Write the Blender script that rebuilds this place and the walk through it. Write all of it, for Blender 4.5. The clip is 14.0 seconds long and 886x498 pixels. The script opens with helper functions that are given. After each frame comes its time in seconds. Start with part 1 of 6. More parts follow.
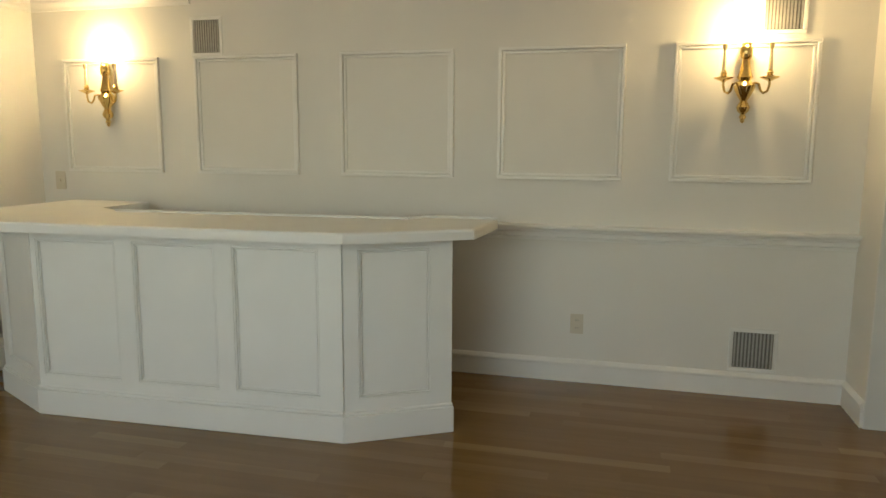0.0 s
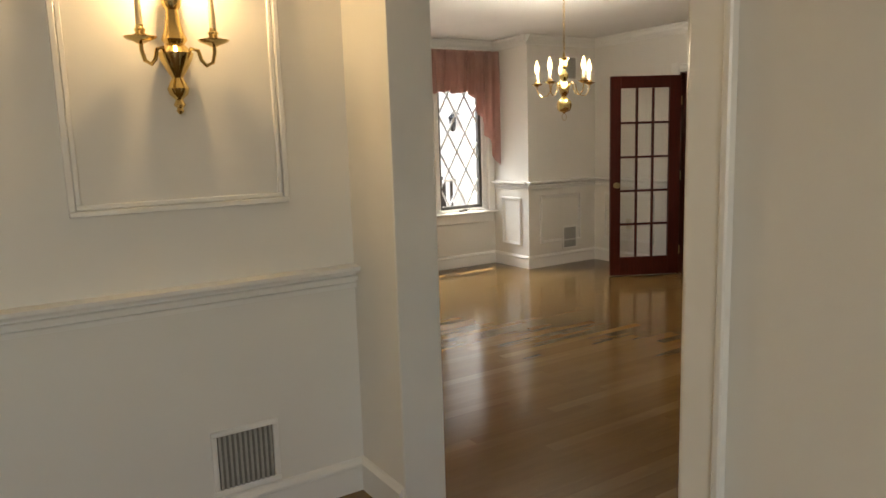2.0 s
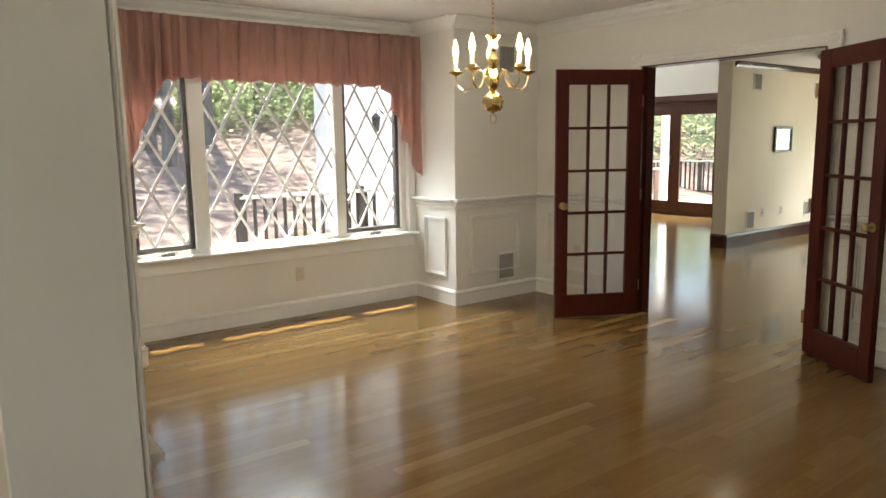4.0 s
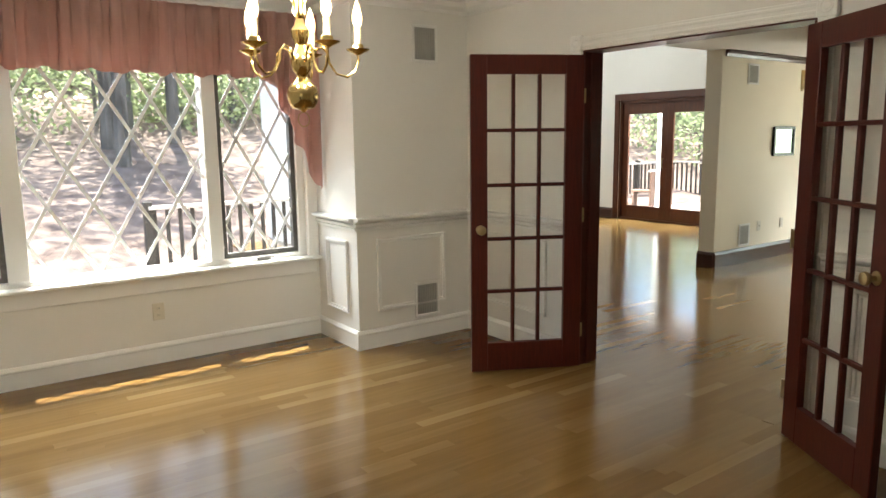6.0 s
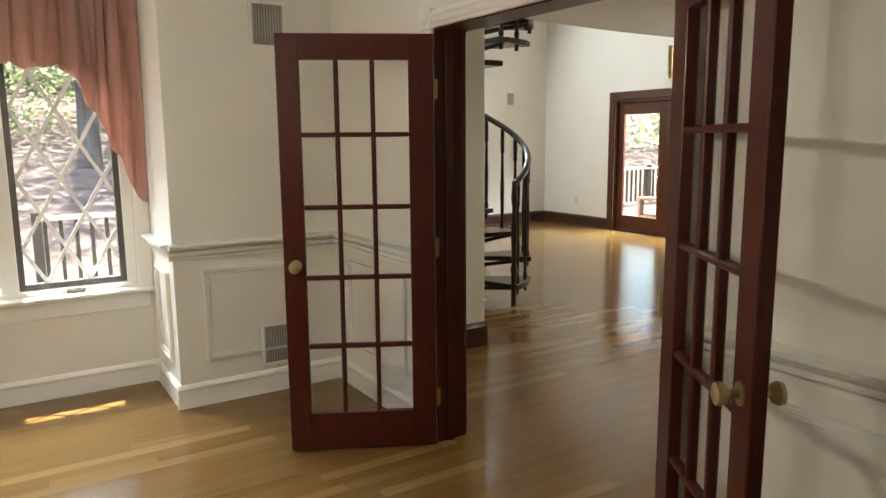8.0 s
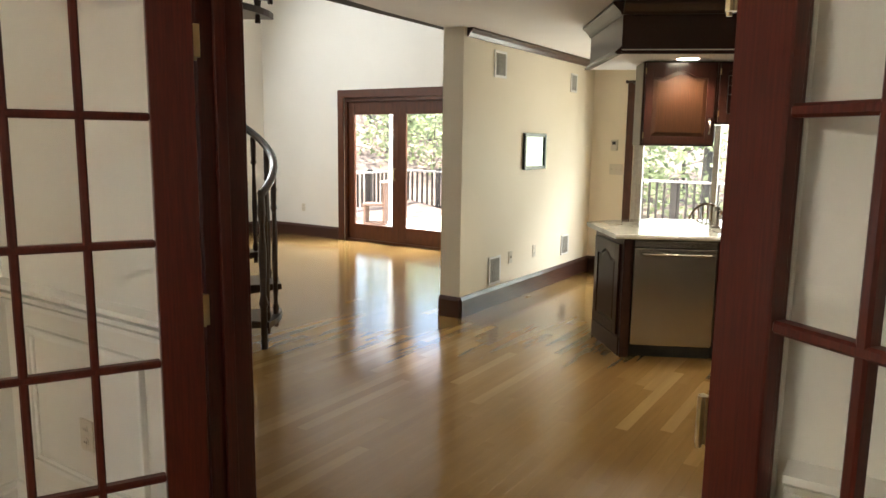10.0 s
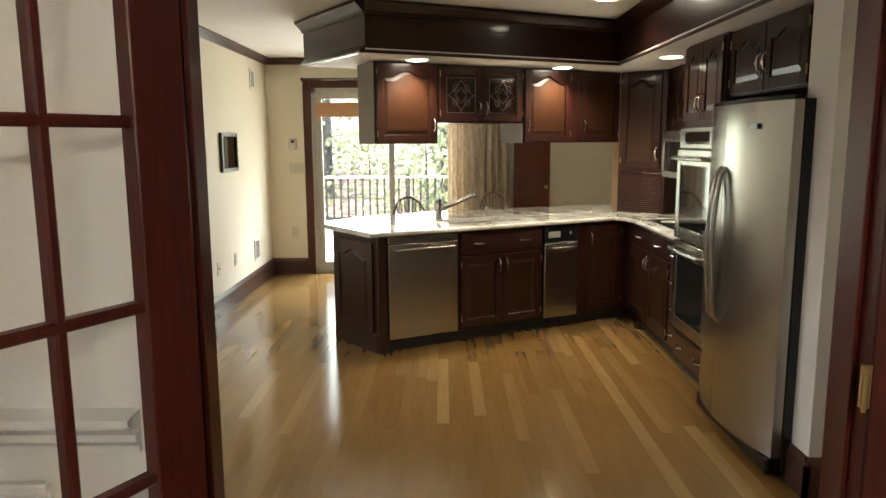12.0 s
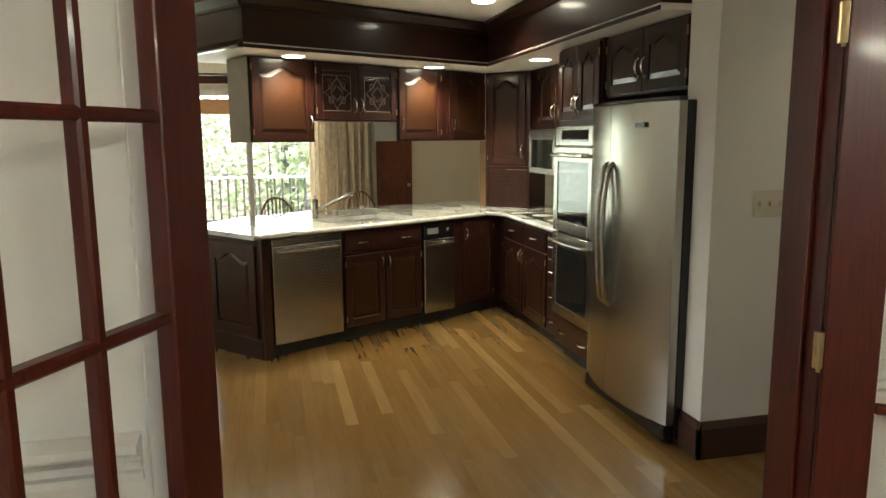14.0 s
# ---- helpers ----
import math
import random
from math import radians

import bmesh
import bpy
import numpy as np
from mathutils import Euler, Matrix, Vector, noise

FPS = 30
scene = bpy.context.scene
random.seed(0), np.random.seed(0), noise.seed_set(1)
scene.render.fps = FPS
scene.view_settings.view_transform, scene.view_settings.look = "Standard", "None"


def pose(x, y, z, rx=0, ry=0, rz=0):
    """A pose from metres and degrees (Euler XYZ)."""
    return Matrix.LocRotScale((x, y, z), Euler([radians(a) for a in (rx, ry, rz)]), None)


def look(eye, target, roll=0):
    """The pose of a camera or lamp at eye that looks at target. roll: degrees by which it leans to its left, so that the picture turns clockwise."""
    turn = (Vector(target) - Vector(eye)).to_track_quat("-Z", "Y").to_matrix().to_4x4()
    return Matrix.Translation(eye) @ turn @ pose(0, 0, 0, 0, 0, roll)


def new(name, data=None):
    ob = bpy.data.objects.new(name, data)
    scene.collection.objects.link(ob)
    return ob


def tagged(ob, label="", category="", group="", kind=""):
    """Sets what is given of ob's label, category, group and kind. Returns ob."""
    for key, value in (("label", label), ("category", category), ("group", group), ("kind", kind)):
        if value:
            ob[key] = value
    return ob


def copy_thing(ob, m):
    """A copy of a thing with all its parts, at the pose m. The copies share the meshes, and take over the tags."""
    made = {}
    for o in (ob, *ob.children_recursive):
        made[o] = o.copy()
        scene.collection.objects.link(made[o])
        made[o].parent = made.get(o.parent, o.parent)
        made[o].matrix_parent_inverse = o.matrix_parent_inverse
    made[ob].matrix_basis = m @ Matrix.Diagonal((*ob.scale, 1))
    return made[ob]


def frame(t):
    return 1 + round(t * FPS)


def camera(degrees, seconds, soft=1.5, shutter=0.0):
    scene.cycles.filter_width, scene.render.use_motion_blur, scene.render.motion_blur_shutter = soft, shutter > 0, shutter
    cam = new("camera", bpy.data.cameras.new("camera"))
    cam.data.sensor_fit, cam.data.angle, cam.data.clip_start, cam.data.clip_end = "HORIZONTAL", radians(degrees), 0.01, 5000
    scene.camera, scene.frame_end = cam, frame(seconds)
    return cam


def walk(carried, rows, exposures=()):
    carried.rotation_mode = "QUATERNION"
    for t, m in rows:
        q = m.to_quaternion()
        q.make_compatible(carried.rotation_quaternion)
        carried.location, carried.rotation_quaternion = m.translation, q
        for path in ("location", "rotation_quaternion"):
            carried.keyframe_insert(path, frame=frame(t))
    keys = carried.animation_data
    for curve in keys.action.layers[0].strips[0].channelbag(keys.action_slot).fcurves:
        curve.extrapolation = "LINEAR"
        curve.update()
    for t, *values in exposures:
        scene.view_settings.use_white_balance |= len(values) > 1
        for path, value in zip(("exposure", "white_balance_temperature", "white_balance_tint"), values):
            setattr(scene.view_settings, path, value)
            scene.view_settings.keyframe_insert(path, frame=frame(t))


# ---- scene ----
cam = camera(64.3, 14.0)
PATH = [
    (0, (-1.243, -4.27, 1.451), (-1.738, -2.355, 1.155), 0.3),
    (0.2, (-1.327, -4.155, 1.451), (-1.582, -2.193, 1.157), 0.2),
    (0.4, (-1.379, -4.007, 1.449), (-1.342, -2.029, 1.154), 0.5),
    (0.5, (-1.407, -3.927, 1.443), (-1.214, -1.959, 1.148), 0.5),
    (0.8, (-1.401, -3.67, 1.442), (-0.893, -1.758, 1.143), -0.0),
    (1, (-1.394, -3.493, 1.436), (-0.735, -1.628, 1.136), -0.6),
    (1.5, (-1.377, -3.02, 1.451), (-0.373, -1.317, 1.147), -1.5),
    (2, (-1.223, -2.577, 1.455), (-0.154, -0.914, 1.15), -1.8),
    (2.5, (-0.972, -2.215, 1.467), (0.146, -0.585, 1.16), -1.2),
    (3, (-0.649, -1.934, 1.476), (0.54, -0.354, 1.17), -1.1),
    (5.3, (0.789, -1.053, 1.508), (1.984, 0.521, 1.201), -0.7),
    (5.5, (0.962, -1.015, 1.513), (2.155, 0.559, 1.2), -0.7),
    (6, (1.362, -0.946, 1.53), (2.523, 0.652, 1.217), -0.7),
    (6.5, (1.84, -0.946, 1.525), (2.916, 0.711, 1.215), -0.9),
    (7, (2.238, -0.921, 1.536), (3.293, 0.751, 1.228), -0.7),
    (7.2, (2.382, -0.889, 1.552), (3.43, 0.785, 1.242), -0.6),
    (9.3, (3.519, -0.069, 1.534), (4.765, 1.464, 1.224), 1.5),
    (9.5, (3.517, 0.072, 1.528), (4.898, 1.486, 1.222), 2.0),
    (10, (3.487, 0.547, 1.513), (5.142, 1.628, 1.213), 0.8),
    (10.5, (3.463, 0.962, 1.506), (5.311, 1.666, 1.207), 0.3),
    (11, (3.414, 1.35, 1.505), (5.366, 1.667, 1.207), 0.0),
    (11.5, (3.364, 1.575, 1.524), (5.337, 1.684, 1.221), -0.2),
    (12, (3.365, 1.693, 1.533), (5.341, 1.697, 1.228), -0.3),
    (12.5, (3.351, 1.803, 1.528), (5.325, 1.698, 1.225), -0.2),
    (13, (3.357, 1.906, 1.527), (5.321, 1.678, 1.223), -0.3),
    (13.5, (3.372, 1.993, 1.527), (5.317, 1.643, 1.219), -0.4),
    (14, (3.398, 2.08, 1.53), (5.318, 1.613, 1.219), -0.4),
]
walk(cam, [(t, look(eye, target, roll)) for t, eye, target, roll in PATH], [(0, 2.06, 6700, 0), (1.0, 1.96, 6900, 9), (2.2, 1.88, 6950, 10), (3.2, 1.96, 6800, 8), (5.3, 2.30, 6400, 5), (7.2, 2.32, 6450, 5), (9.3, 2.50, 6700, 8), (11, 2.50, 6400, 7), (12.5, 2.52, 6400, 7), (14, 2.56, 6250, 1)])

# ---- world and light ----
world = bpy.data.worlds.new("sky")
scene.world = world
world.use_nodes = True
_wn = world.node_tree
_bg = _wn.nodes["Background"]
_sky = _wn.nodes.new("ShaderNodeTexSky")
_sky.sky_type = "NISHITA"
_sky.sun_disc = False
_sky.sun_elevation = radians(66)
_sky.sun_rotation = radians(12)
_wn.links.new(_sky.outputs[0], _bg.inputs[0])
_bg.inputs[1].default_value = 0.15


def lamp(name, kind, energy, colour, m, **kw):
    d = bpy.data.lights.new(name, kind)
    d.energy, d.color = energy, colour
    if "size" in kw:
        d.shape, d.size, d.size_y = "RECTANGLE", kw["size"][0], kw["size"][1]
    if "radius" in kw:
        d.shadow_soft_size = kw["radius"]
    if "spot" in kw:
        d.spot_size, d.spot_blend = radians(kw["spot"]), 0.6
    if "angle" in kw:
        d.angle = radians(kw["angle"])
    ob = new(name, d)
    ob.matrix_world = m
    return ob


lamp("sun", "SUN", 5.0, (1.0, 0.95, 0.86), look((3, 8, 12), (2.2, 4.0, 0.0)), angle=0.6)
SKYC = (0.93, 0.97, 1.0)
WARM = (1.0, 0.70, 0.36)
LAMPW = (1.0, 0.93, 0.80)
DOWNW = (1.0, 0.87, 0.66)
lamp("sky_dining_window", "AREA", 220, SKYC, look((2.45, 6.4, 4.4), (2.45, 3.2, 0.6)), size=(3.4, 2.0))
lamp("sky_patio_door", "AREA", 250, SKYC, look((13.2, 6.7, 3.4), (10.2, 6.7, 0.5)), size=(2.6, 1.5))
lamp("sky_over_deck", "AREA", 380, SKYC, look((14.6, 1.9, 4.6), (10.3, 2.3, 0.3)), size=(5.5, 1.8))
lamp("sky_slider", "AREA", 8, (0.95, 1.0, 0.86), look((11.66, 2.30, 1.25), (9.0, 2.30, 1.0)), size=(1.65, 1.7))
# Added fill lamp for the bar room; no window is known on this side.
lamp("fill_bar_south", "AREA", 13.0, (1.0, 0.97, 0.86), look((-3.0, -6.1, 1.95), (-3.0, 0, 1.3)), size=(2.4, 1.4))
# Added fill lamp high in the living room; the north wall has no window.
lamp("fill_living_north", "AREA", 55, SKYC, look((8.4, 9.35, 3.6), (8.0, 5.0, 1.0)), size=(3.0, 1.6))

# ---- materials ----


def material(name):
    m = bpy.data.materials.new(name)
    m.use_nodes = True
    return m, m.node_tree, m.node_tree.nodes["Principled BSDF"]


def put(bsdf, **kw):
    for k, v in kw.items():
        bsdf.inputs[k.replace("_", " ")].default_value = v


def tex(nt, kind, scale, coord="Object", stretch=None, detail=4.0):
    tc = nt.nodes.new("ShaderNodeTexCoord")
    mp = nt.nodes.new("ShaderNodeMapping")
    if stretch:
        mp.inputs["Scale"].default_value = stretch
    nt.links.new(tc.outputs[coord], mp.inputs[0])
    t = nt.nodes.new(kind)
    t.inputs["Scale"].default_value = scale
    if "Detail" in t.inputs:
        t.inputs["Detail"].default_value = detail
    nt.links.new(mp.outputs[0], t.inputs["Vector"])
    return t


def ramp(nt, src, stops):
    r = nt.nodes.new("ShaderNodeValToRGB")
    e = r.color_ramp.elements
    while len(e) < len(stops):
        e.new(0.5)
    for k, (p, c) in enumerate(stops):
        e[k].position, e[k].color = p, (*c, 1)
    nt.links.new(src, r.inputs[0])
    return r


def bump(nt, bsdf, src, strength, distance=0.002):
    b = nt.nodes.new("ShaderNodeBump")
    b.inputs["Strength"].default_value = strength
    b.inputs["Distance"].default_value = distance
    nt.links.new(src, b.inputs["Height"])
    nt.links.new(b.outputs[0], bsdf.inputs["Normal"])
    return b


def mottled(name, c1, c2, scale, rough, bumped=0.1, fine=120.0, metal=0.0, stretch=None, spread=(0.35, 0.65), coat=0.0, dist=0.002):
    m, nt, b = material(name)
    n = tex(nt, "ShaderNodeTexNoise", scale, stretch=stretch)
    r = ramp(nt, n.outputs[0], [(spread[0], c1), (spread[1], c2)])
    nt.links.new(r.outputs[0], b.inputs["Base Color"])
    put(b, Roughness=rough, Metallic=metal, Coat_Weight=coat)
    if coat:
        put(b, Coat_Roughness=0.12)
    f = tex(nt, "ShaderNodeTexNoise", fine, stretch=stretch)
    bump(nt, b, f.outputs[0], bumped, dist)
    return m


WALL = mottled("wall_paint", (0.74, 0.715, 0.66), (0.77, 0.745, 0.69), 1.3, 0.6, 0.12, 260.0)
CREAM = mottled("cream_wall_paint", (0.78, 0.70, 0.55), (0.81, 0.73, 0.585), 1.3, 0.6, 0.12, 260.0)
CEIL = mottled("ceiling_paint", (0.77, 0.755, 0.73), (0.80, 0.785, 0.76), 2.0, 0.8, 0.2, 180.0)
TRIM = mottled("white_trim_paint", (0.79, 0.775, 0.735), (0.82, 0.805, 0.765), 3.0, 0.32, 0.05, 90.0)
BARW = mottled("white_bar_paint", (0.74, 0.74, 0.72), (0.77, 0.77, 0.75), 3.0, 0.36, 0.05, 90.0)
# Trim white made darker: the shade on the opening's lining is in the colour.
SHADE = mottled("shaded_trim_paint", (0.74, 0.73, 0.69), (0.78, 0.77, 0.73), 3.0, 0.45, 0.05, 90.0)
IVORY = mottled("ivory_plastic", (0.62, 0.57, 0.46), (0.66, 0.60, 0.49), 8.0, 0.4, 0.02)
GRILLE = mottled("grey_grille_metal", (0.42, 0.41, 0.38), (0.48, 0.47, 0.43), 30.0, 0.45, 0.02, 90.0, 0.3)
DUCT = mottled("grey_duct_mesh", (0.16, 0.155, 0.14), (0.22, 0.21, 0.19), 60.0, 0.7)
# Near-black; on toe kicks and outlet slots it paints in the recess shade.
DARK = mottled("dark_and_recess_shade", (0.03, 0.028, 0.025), (0.045, 0.04, 0.035), 10.0, 0.8)
BLACK = mottled("black_enamel", (0.008, 0.008, 0.009), (0.014, 0.014, 0.015), 20.0, 0.25)
DGLASS = mottled("dark_oven_glass", (0.010, 0.011, 0.011), (0.014, 0.015, 0.015), 20.0, 0.04, 0.0)
BRASS = mottled("polished_brass", (0.66, 0.48, 0.19), (0.78, 0.59, 0.26), 14.0, 0.16, 0.03, 60.0, 1.0)
AGED = mottled("aged_brass", (0.45, 0.36, 0.20), (0.55, 0.43, 0.24), 20.0, 0.35, 0.05, 60.0, 1.0)
NICKEL = mottled("satin_nickel", (0.50, 0.48, 0.44), (0.58, 0.56, 0.52), 25.0, 0.25, 0.02, 80.0, 1.0)
CANDLE = mottled("cream_candle_sleeve", (0.58, 0.47, 0.29), (0.65, 0.54, 0.34), 30.0, 0.45)
LEAD = mottled("white_lattice_paint", (0.80, 0.80, 0.79), (0.85, 0.85, 0.84), 30.0, 0.4)
ALU = mottled("bronze_sash", (0.10, 0.095, 0.09), (0.14, 0.13, 0.12), 30.0, 0.45, 0.05, 90.0, 0.4)
TAUPE = mottled("taupe_laminate", (0.17, 0.135, 0.095), (0.20, 0.16, 0.115), 9.0, 0.5, 0.04, 90.0)
CAME = mottled("grey_lead_came", (0.26, 0.29, 0.29), (0.38, 0.41, 0.40), 40.0, 0.45, 0.05, 90.0, 0.5)
STONE = mottled("fireplace_stone", (0.30, 0.20, 0.12), (0.45, 0.33, 0.21), 6.0, 0.8, 0.4, 40.0)


def wood(name, dark, light, rough, coat, scale=7.0, stretch=(1, 12, 12), bumped=0.06):
    m, nt, b = material(name)
    n = tex(nt, "ShaderNodeTexNoise", scale, stretch=stretch, detail=7.0)
    g = tex(nt, "ShaderNodeTexNoise", scale * 6, stretch=stretch, detail=3.0)
    mix = nt.nodes.new("ShaderNodeMix")
    mix.data_type = "FLOAT"
    mix.inputs[0].default_value = 0.35
    nt.links.new(n.outputs[0], mix.inputs[2])
    nt.links.new(g.outputs[0], mix.inputs[3])
    r = ramp(nt, mix.outputs[0], [(0.32, dark), (0.68, light)])
    nt.links.new(r.outputs[0], b.inputs["Base Color"])
    put(b, Roughness=rough, Coat_Weight=coat, Coat_Roughness=0.1, Specular_IOR_Level=0.32)
    bump(nt, b, g.outputs[0], bumped, 0.001)
    return m


CHERRY = wood("dark_cherry_wood", (0.015, 0.0048, 0.0034), (0.043, 0.0122, 0.0078), 0.34, 0.35, stretch=(26, 26, 1))
CHERRYH = wood("dark_cherry_wood_level", (0.015, 0.0048, 0.0034), (0.043, 0.0122, 0.0078), 0.34, 0.35, stretch=(1, 26, 26))
PANELW = wood("cherry_raised_panel", (0.018, 0.0062, 0.0025), (0.044, 0.0158, 0.0055), 0.36, 0.12, stretch=(26, 26, 1))
MAHOG = wood("red_mahogany_door", (0.040, 0.0058, 0.0038), (0.092, 0.0140, 0.0078), 0.36, 0.14, stretch=(26, 26, 1))
BASEW = wood("dark_baseboard_wood", (0.035, 0.014, 0.010), (0.075, 0.030, 0.020), 0.35, 0.3)
WALNUT = wood("dark_stair_wood", (0.020, 0.011, 0.007), (0.055, 0.028, 0.016), 0.35, 0.3)
REDDOOR = wood("red_brown_pine", (0.10, 0.026, 0.010), (0.20, 0.055, 0.020), 0.4, 0.3, stretch=(10, 10, 1))
PATIOW = wood("patio_door_wood", (0.045, 0.012, 0.005), (0.10, 0.028, 0.010), 0.38, 0.3, stretch=(10, 10, 1))
LIGHTW = wood("bleached_valance_wood", (0.50, 0.27, 0.13), (0.62, 0.36, 0.18), 0.5, 0.0)
TANW = wood("tan_panel_wood", (0.20, 0.125, 0.06), (0.27, 0.175, 0.09), 0.45, 0.1, stretch=(14, 14, 1))
CHAIRW = wood("honey_chair_wood", (0.14, 0.07, 0.03), (0.25, 0.13, 0.05), 0.4, 0.2)
DECKW = wood("weathered_deck_board", (0.34, 0.31, 0.28), (0.50, 0.46, 0.42), 0.8, 0.0)
BENCHW = wood("brown_bench_wood", (0.13, 0.075, 0.055), (0.20, 0.12, 0.09), 0.75, 0.0)
RAILW = wood("grey_rail_wood", (0.030, 0.026, 0.023), (0.065, 0.055, 0.048), 0.8, 0.0)


def boards(name, single):
    """Varnished oak strips; the tone changes from board to board."""
    m, nt, b = material(name)
    if single:
        rnd = nt.nodes.new("ShaderNodeObjectInfo").outputs["Random"]
    else:
        rnd = nt.nodes.new("ShaderNodeNewGeometry").outputs["Random Per Island"]
    tone = ramp(nt, rnd, [(0.0, (0.160, 0.088, 0.028)), (0.35, (0.174, 0.098, 0.031)), (0.75, (0.187, 0.108, 0.036)), (0.92, (0.214, 0.130, 0.046)), (1.0, (0.255, 0.165, 0.064))])
    tc = nt.nodes.new("ShaderNodeTexCoord")
    geo = nt.nodes.new("ShaderNodeNewGeometry")
    mp = nt.nodes.new("ShaderNodeMapping")
    mp.inputs["Scale"].default_value = (0.9, 9, 9)
    add = nt.nodes.new("ShaderNodeVectorMath")
    add.operation = "ADD"
    mul = nt.nodes.new("ShaderNodeMath")
    mul.operation = "MULTIPLY"
    mul.inputs[1].default_value = 37.0
    nt.links.new(rnd, mul.inputs[0])
    nt.links.new(geo.outputs["Position"], add.inputs[0])
    nt.links.new(mul.outputs[0], add.inputs[1])
    nt.links.new(add.outputs[0], mp.inputs[0])
    g = nt.nodes.new("ShaderNodeTexNoise")
    g.inputs["Scale"].default_value = 3.0
    g.inputs["Detail"].default_value = 6.0
    nt.links.new(mp.outputs[0], g.inputs["Vector"])
    gr = ramp(nt, g.outputs[0], [(0.3, (0.90, 0.88, 0.85)), (0.7, (1.05, 1.05, 1.05))])
    mx = nt.nodes.new("ShaderNodeMix")
    mx.data_type, mx.blend_type = "RGBA", "MULTIPLY"
    mx.inputs[0].default_value = 1.0
    nt.links.new(tone.outputs[0], mx.inputs[6])
    nt.links.new(gr.outputs[0], mx.inputs[7])
    nt.links.new(mx.outputs[2], b.inputs["Base Color"])
    wear = nt.nodes.new("ShaderNodeTexNoise")
    wear.inputs["Scale"].default_value = 1.6
    nt.links.new(geo.outputs["Position"], wear.inputs["Vector"])
    rr = ramp(nt, wear.outputs[0], [(0.2, (0.12, 0.12, 0.12)), (0.8, (0.17, 0.17, 0.17))])
    nt.links.new(rr.outputs[0], b.inputs["Roughness"])
    return m


OAK1, OAKN = boards("oak_floor_board", True), boards("oak_floor_boards", False)


def steel():
    m, nt, b = material("brushed_steel")
    n = tex(nt, "ShaderNodeTexNoise", 4.0, stretch=(1, 1, 90), detail=5.0)
    r = ramp(nt, n.outputs[0], [(0.3, (0.40, 0.38, 0.34)), (0.7, (0.43, 0.41, 0.37))])
    nt.links.new(r.outputs[0], b.inputs["Base Color"])
    put(b, Metallic=1.0, Roughness=0.27, Anisotropic=0.4)
    return m


STEEL = steel()


def granite():
    m, nt, b = material("pale_granite")
    n = tex(nt, "ShaderNodeTexNoise", 5.0, detail=8.0)
    r = ramp(nt, n.outputs[0], [(0.30, (0.38, 0.37, 0.33)), (0.48, (0.58, 0.575, 0.53)), (0.70, (0.70, 0.695, 0.65))])
    v = tex(nt, "ShaderNodeTexVoronoi", 160.0)
    r2 = ramp(nt, v.outputs["Distance"], [(0.1, (0.55, 0.55, 0.52)), (0.5, (1, 1, 1))])
    mx = nt.nodes.new("ShaderNodeMix")
    mx.data_type, mx.blend_type = "RGBA", "MULTIPLY"
    mx.inputs[0].default_value = 0.6
    nt.links.new(r.outputs[0], mx.inputs[6])
    nt.links.new(r2.outputs[0], mx.inputs[7])
    nt.links.new(mx.outputs[2], b.inputs["Base Color"])
    put(b, Roughness=0.09, Coat_Weight=0.3)
    return m


GRANITE = granite()


def thin_glass():
    m = bpy.data.materials.new("window_glass")
    m.use_nodes = True
    nt = m.node_tree
    nt.nodes.remove(nt.nodes["Principled BSDF"])
    t = nt.nodes.new("ShaderNodeBsdfTransparent")
    t.inputs[0].default_value = (0.985, 0.99, 0.985, 1)
    g = nt.nodes.new("ShaderNodeBsdfGlossy")
    g.inputs["Roughness"].default_value = 0.02
    lw = nt.nodes.new("ShaderNodeLayerWeight")
    lw.inputs["Blend"].default_value = 0.5
    pw = nt.nodes.new("ShaderNodeMath")
    pw.operation = "POWER"
    pw.inputs[1].default_value = 4.0
    nt.links.new(lw.outputs["Facing"], pw.inputs[0])
    f = nt.nodes.new("ShaderNodeMath")
    f.operation = "MULTIPLY_ADD"
    f.inputs[1].default_value = 0.55
    f.inputs[2].default_value = 0.022
    nt.links.new(pw.outputs[0], f.inputs[0])
    mx = nt.nodes.new("ShaderNodeMixShader")
    nt.links.new(f.outputs[0], mx.inputs[0])
    nt.links.new(t.outputs[0], mx.inputs[1])
    nt.links.new(g.outputs[0], mx.inputs[2])
    nt.links.new(mx.outputs[0], nt.nodes["Material Output"].inputs[0])
    return m


GLASS = thin_glass()


def glow(name, colour, strength):
    m, nt, b = material(name)
    put(b, Base_Color=(*colour, 1), Emission_Color=(*colour, 1), Emission_Strength=strength)
    return m


BULB = glow("lit_candle_bulb", (1.0, 0.62, 0.24), 3.2)
CBULB = glow("lit_chandelier_bulb", (1.0, 0.70, 0.34), 2.6)
DISC = glow("recessed_lamp_lens", (1.0, 0.90, 0.70), 5.0)


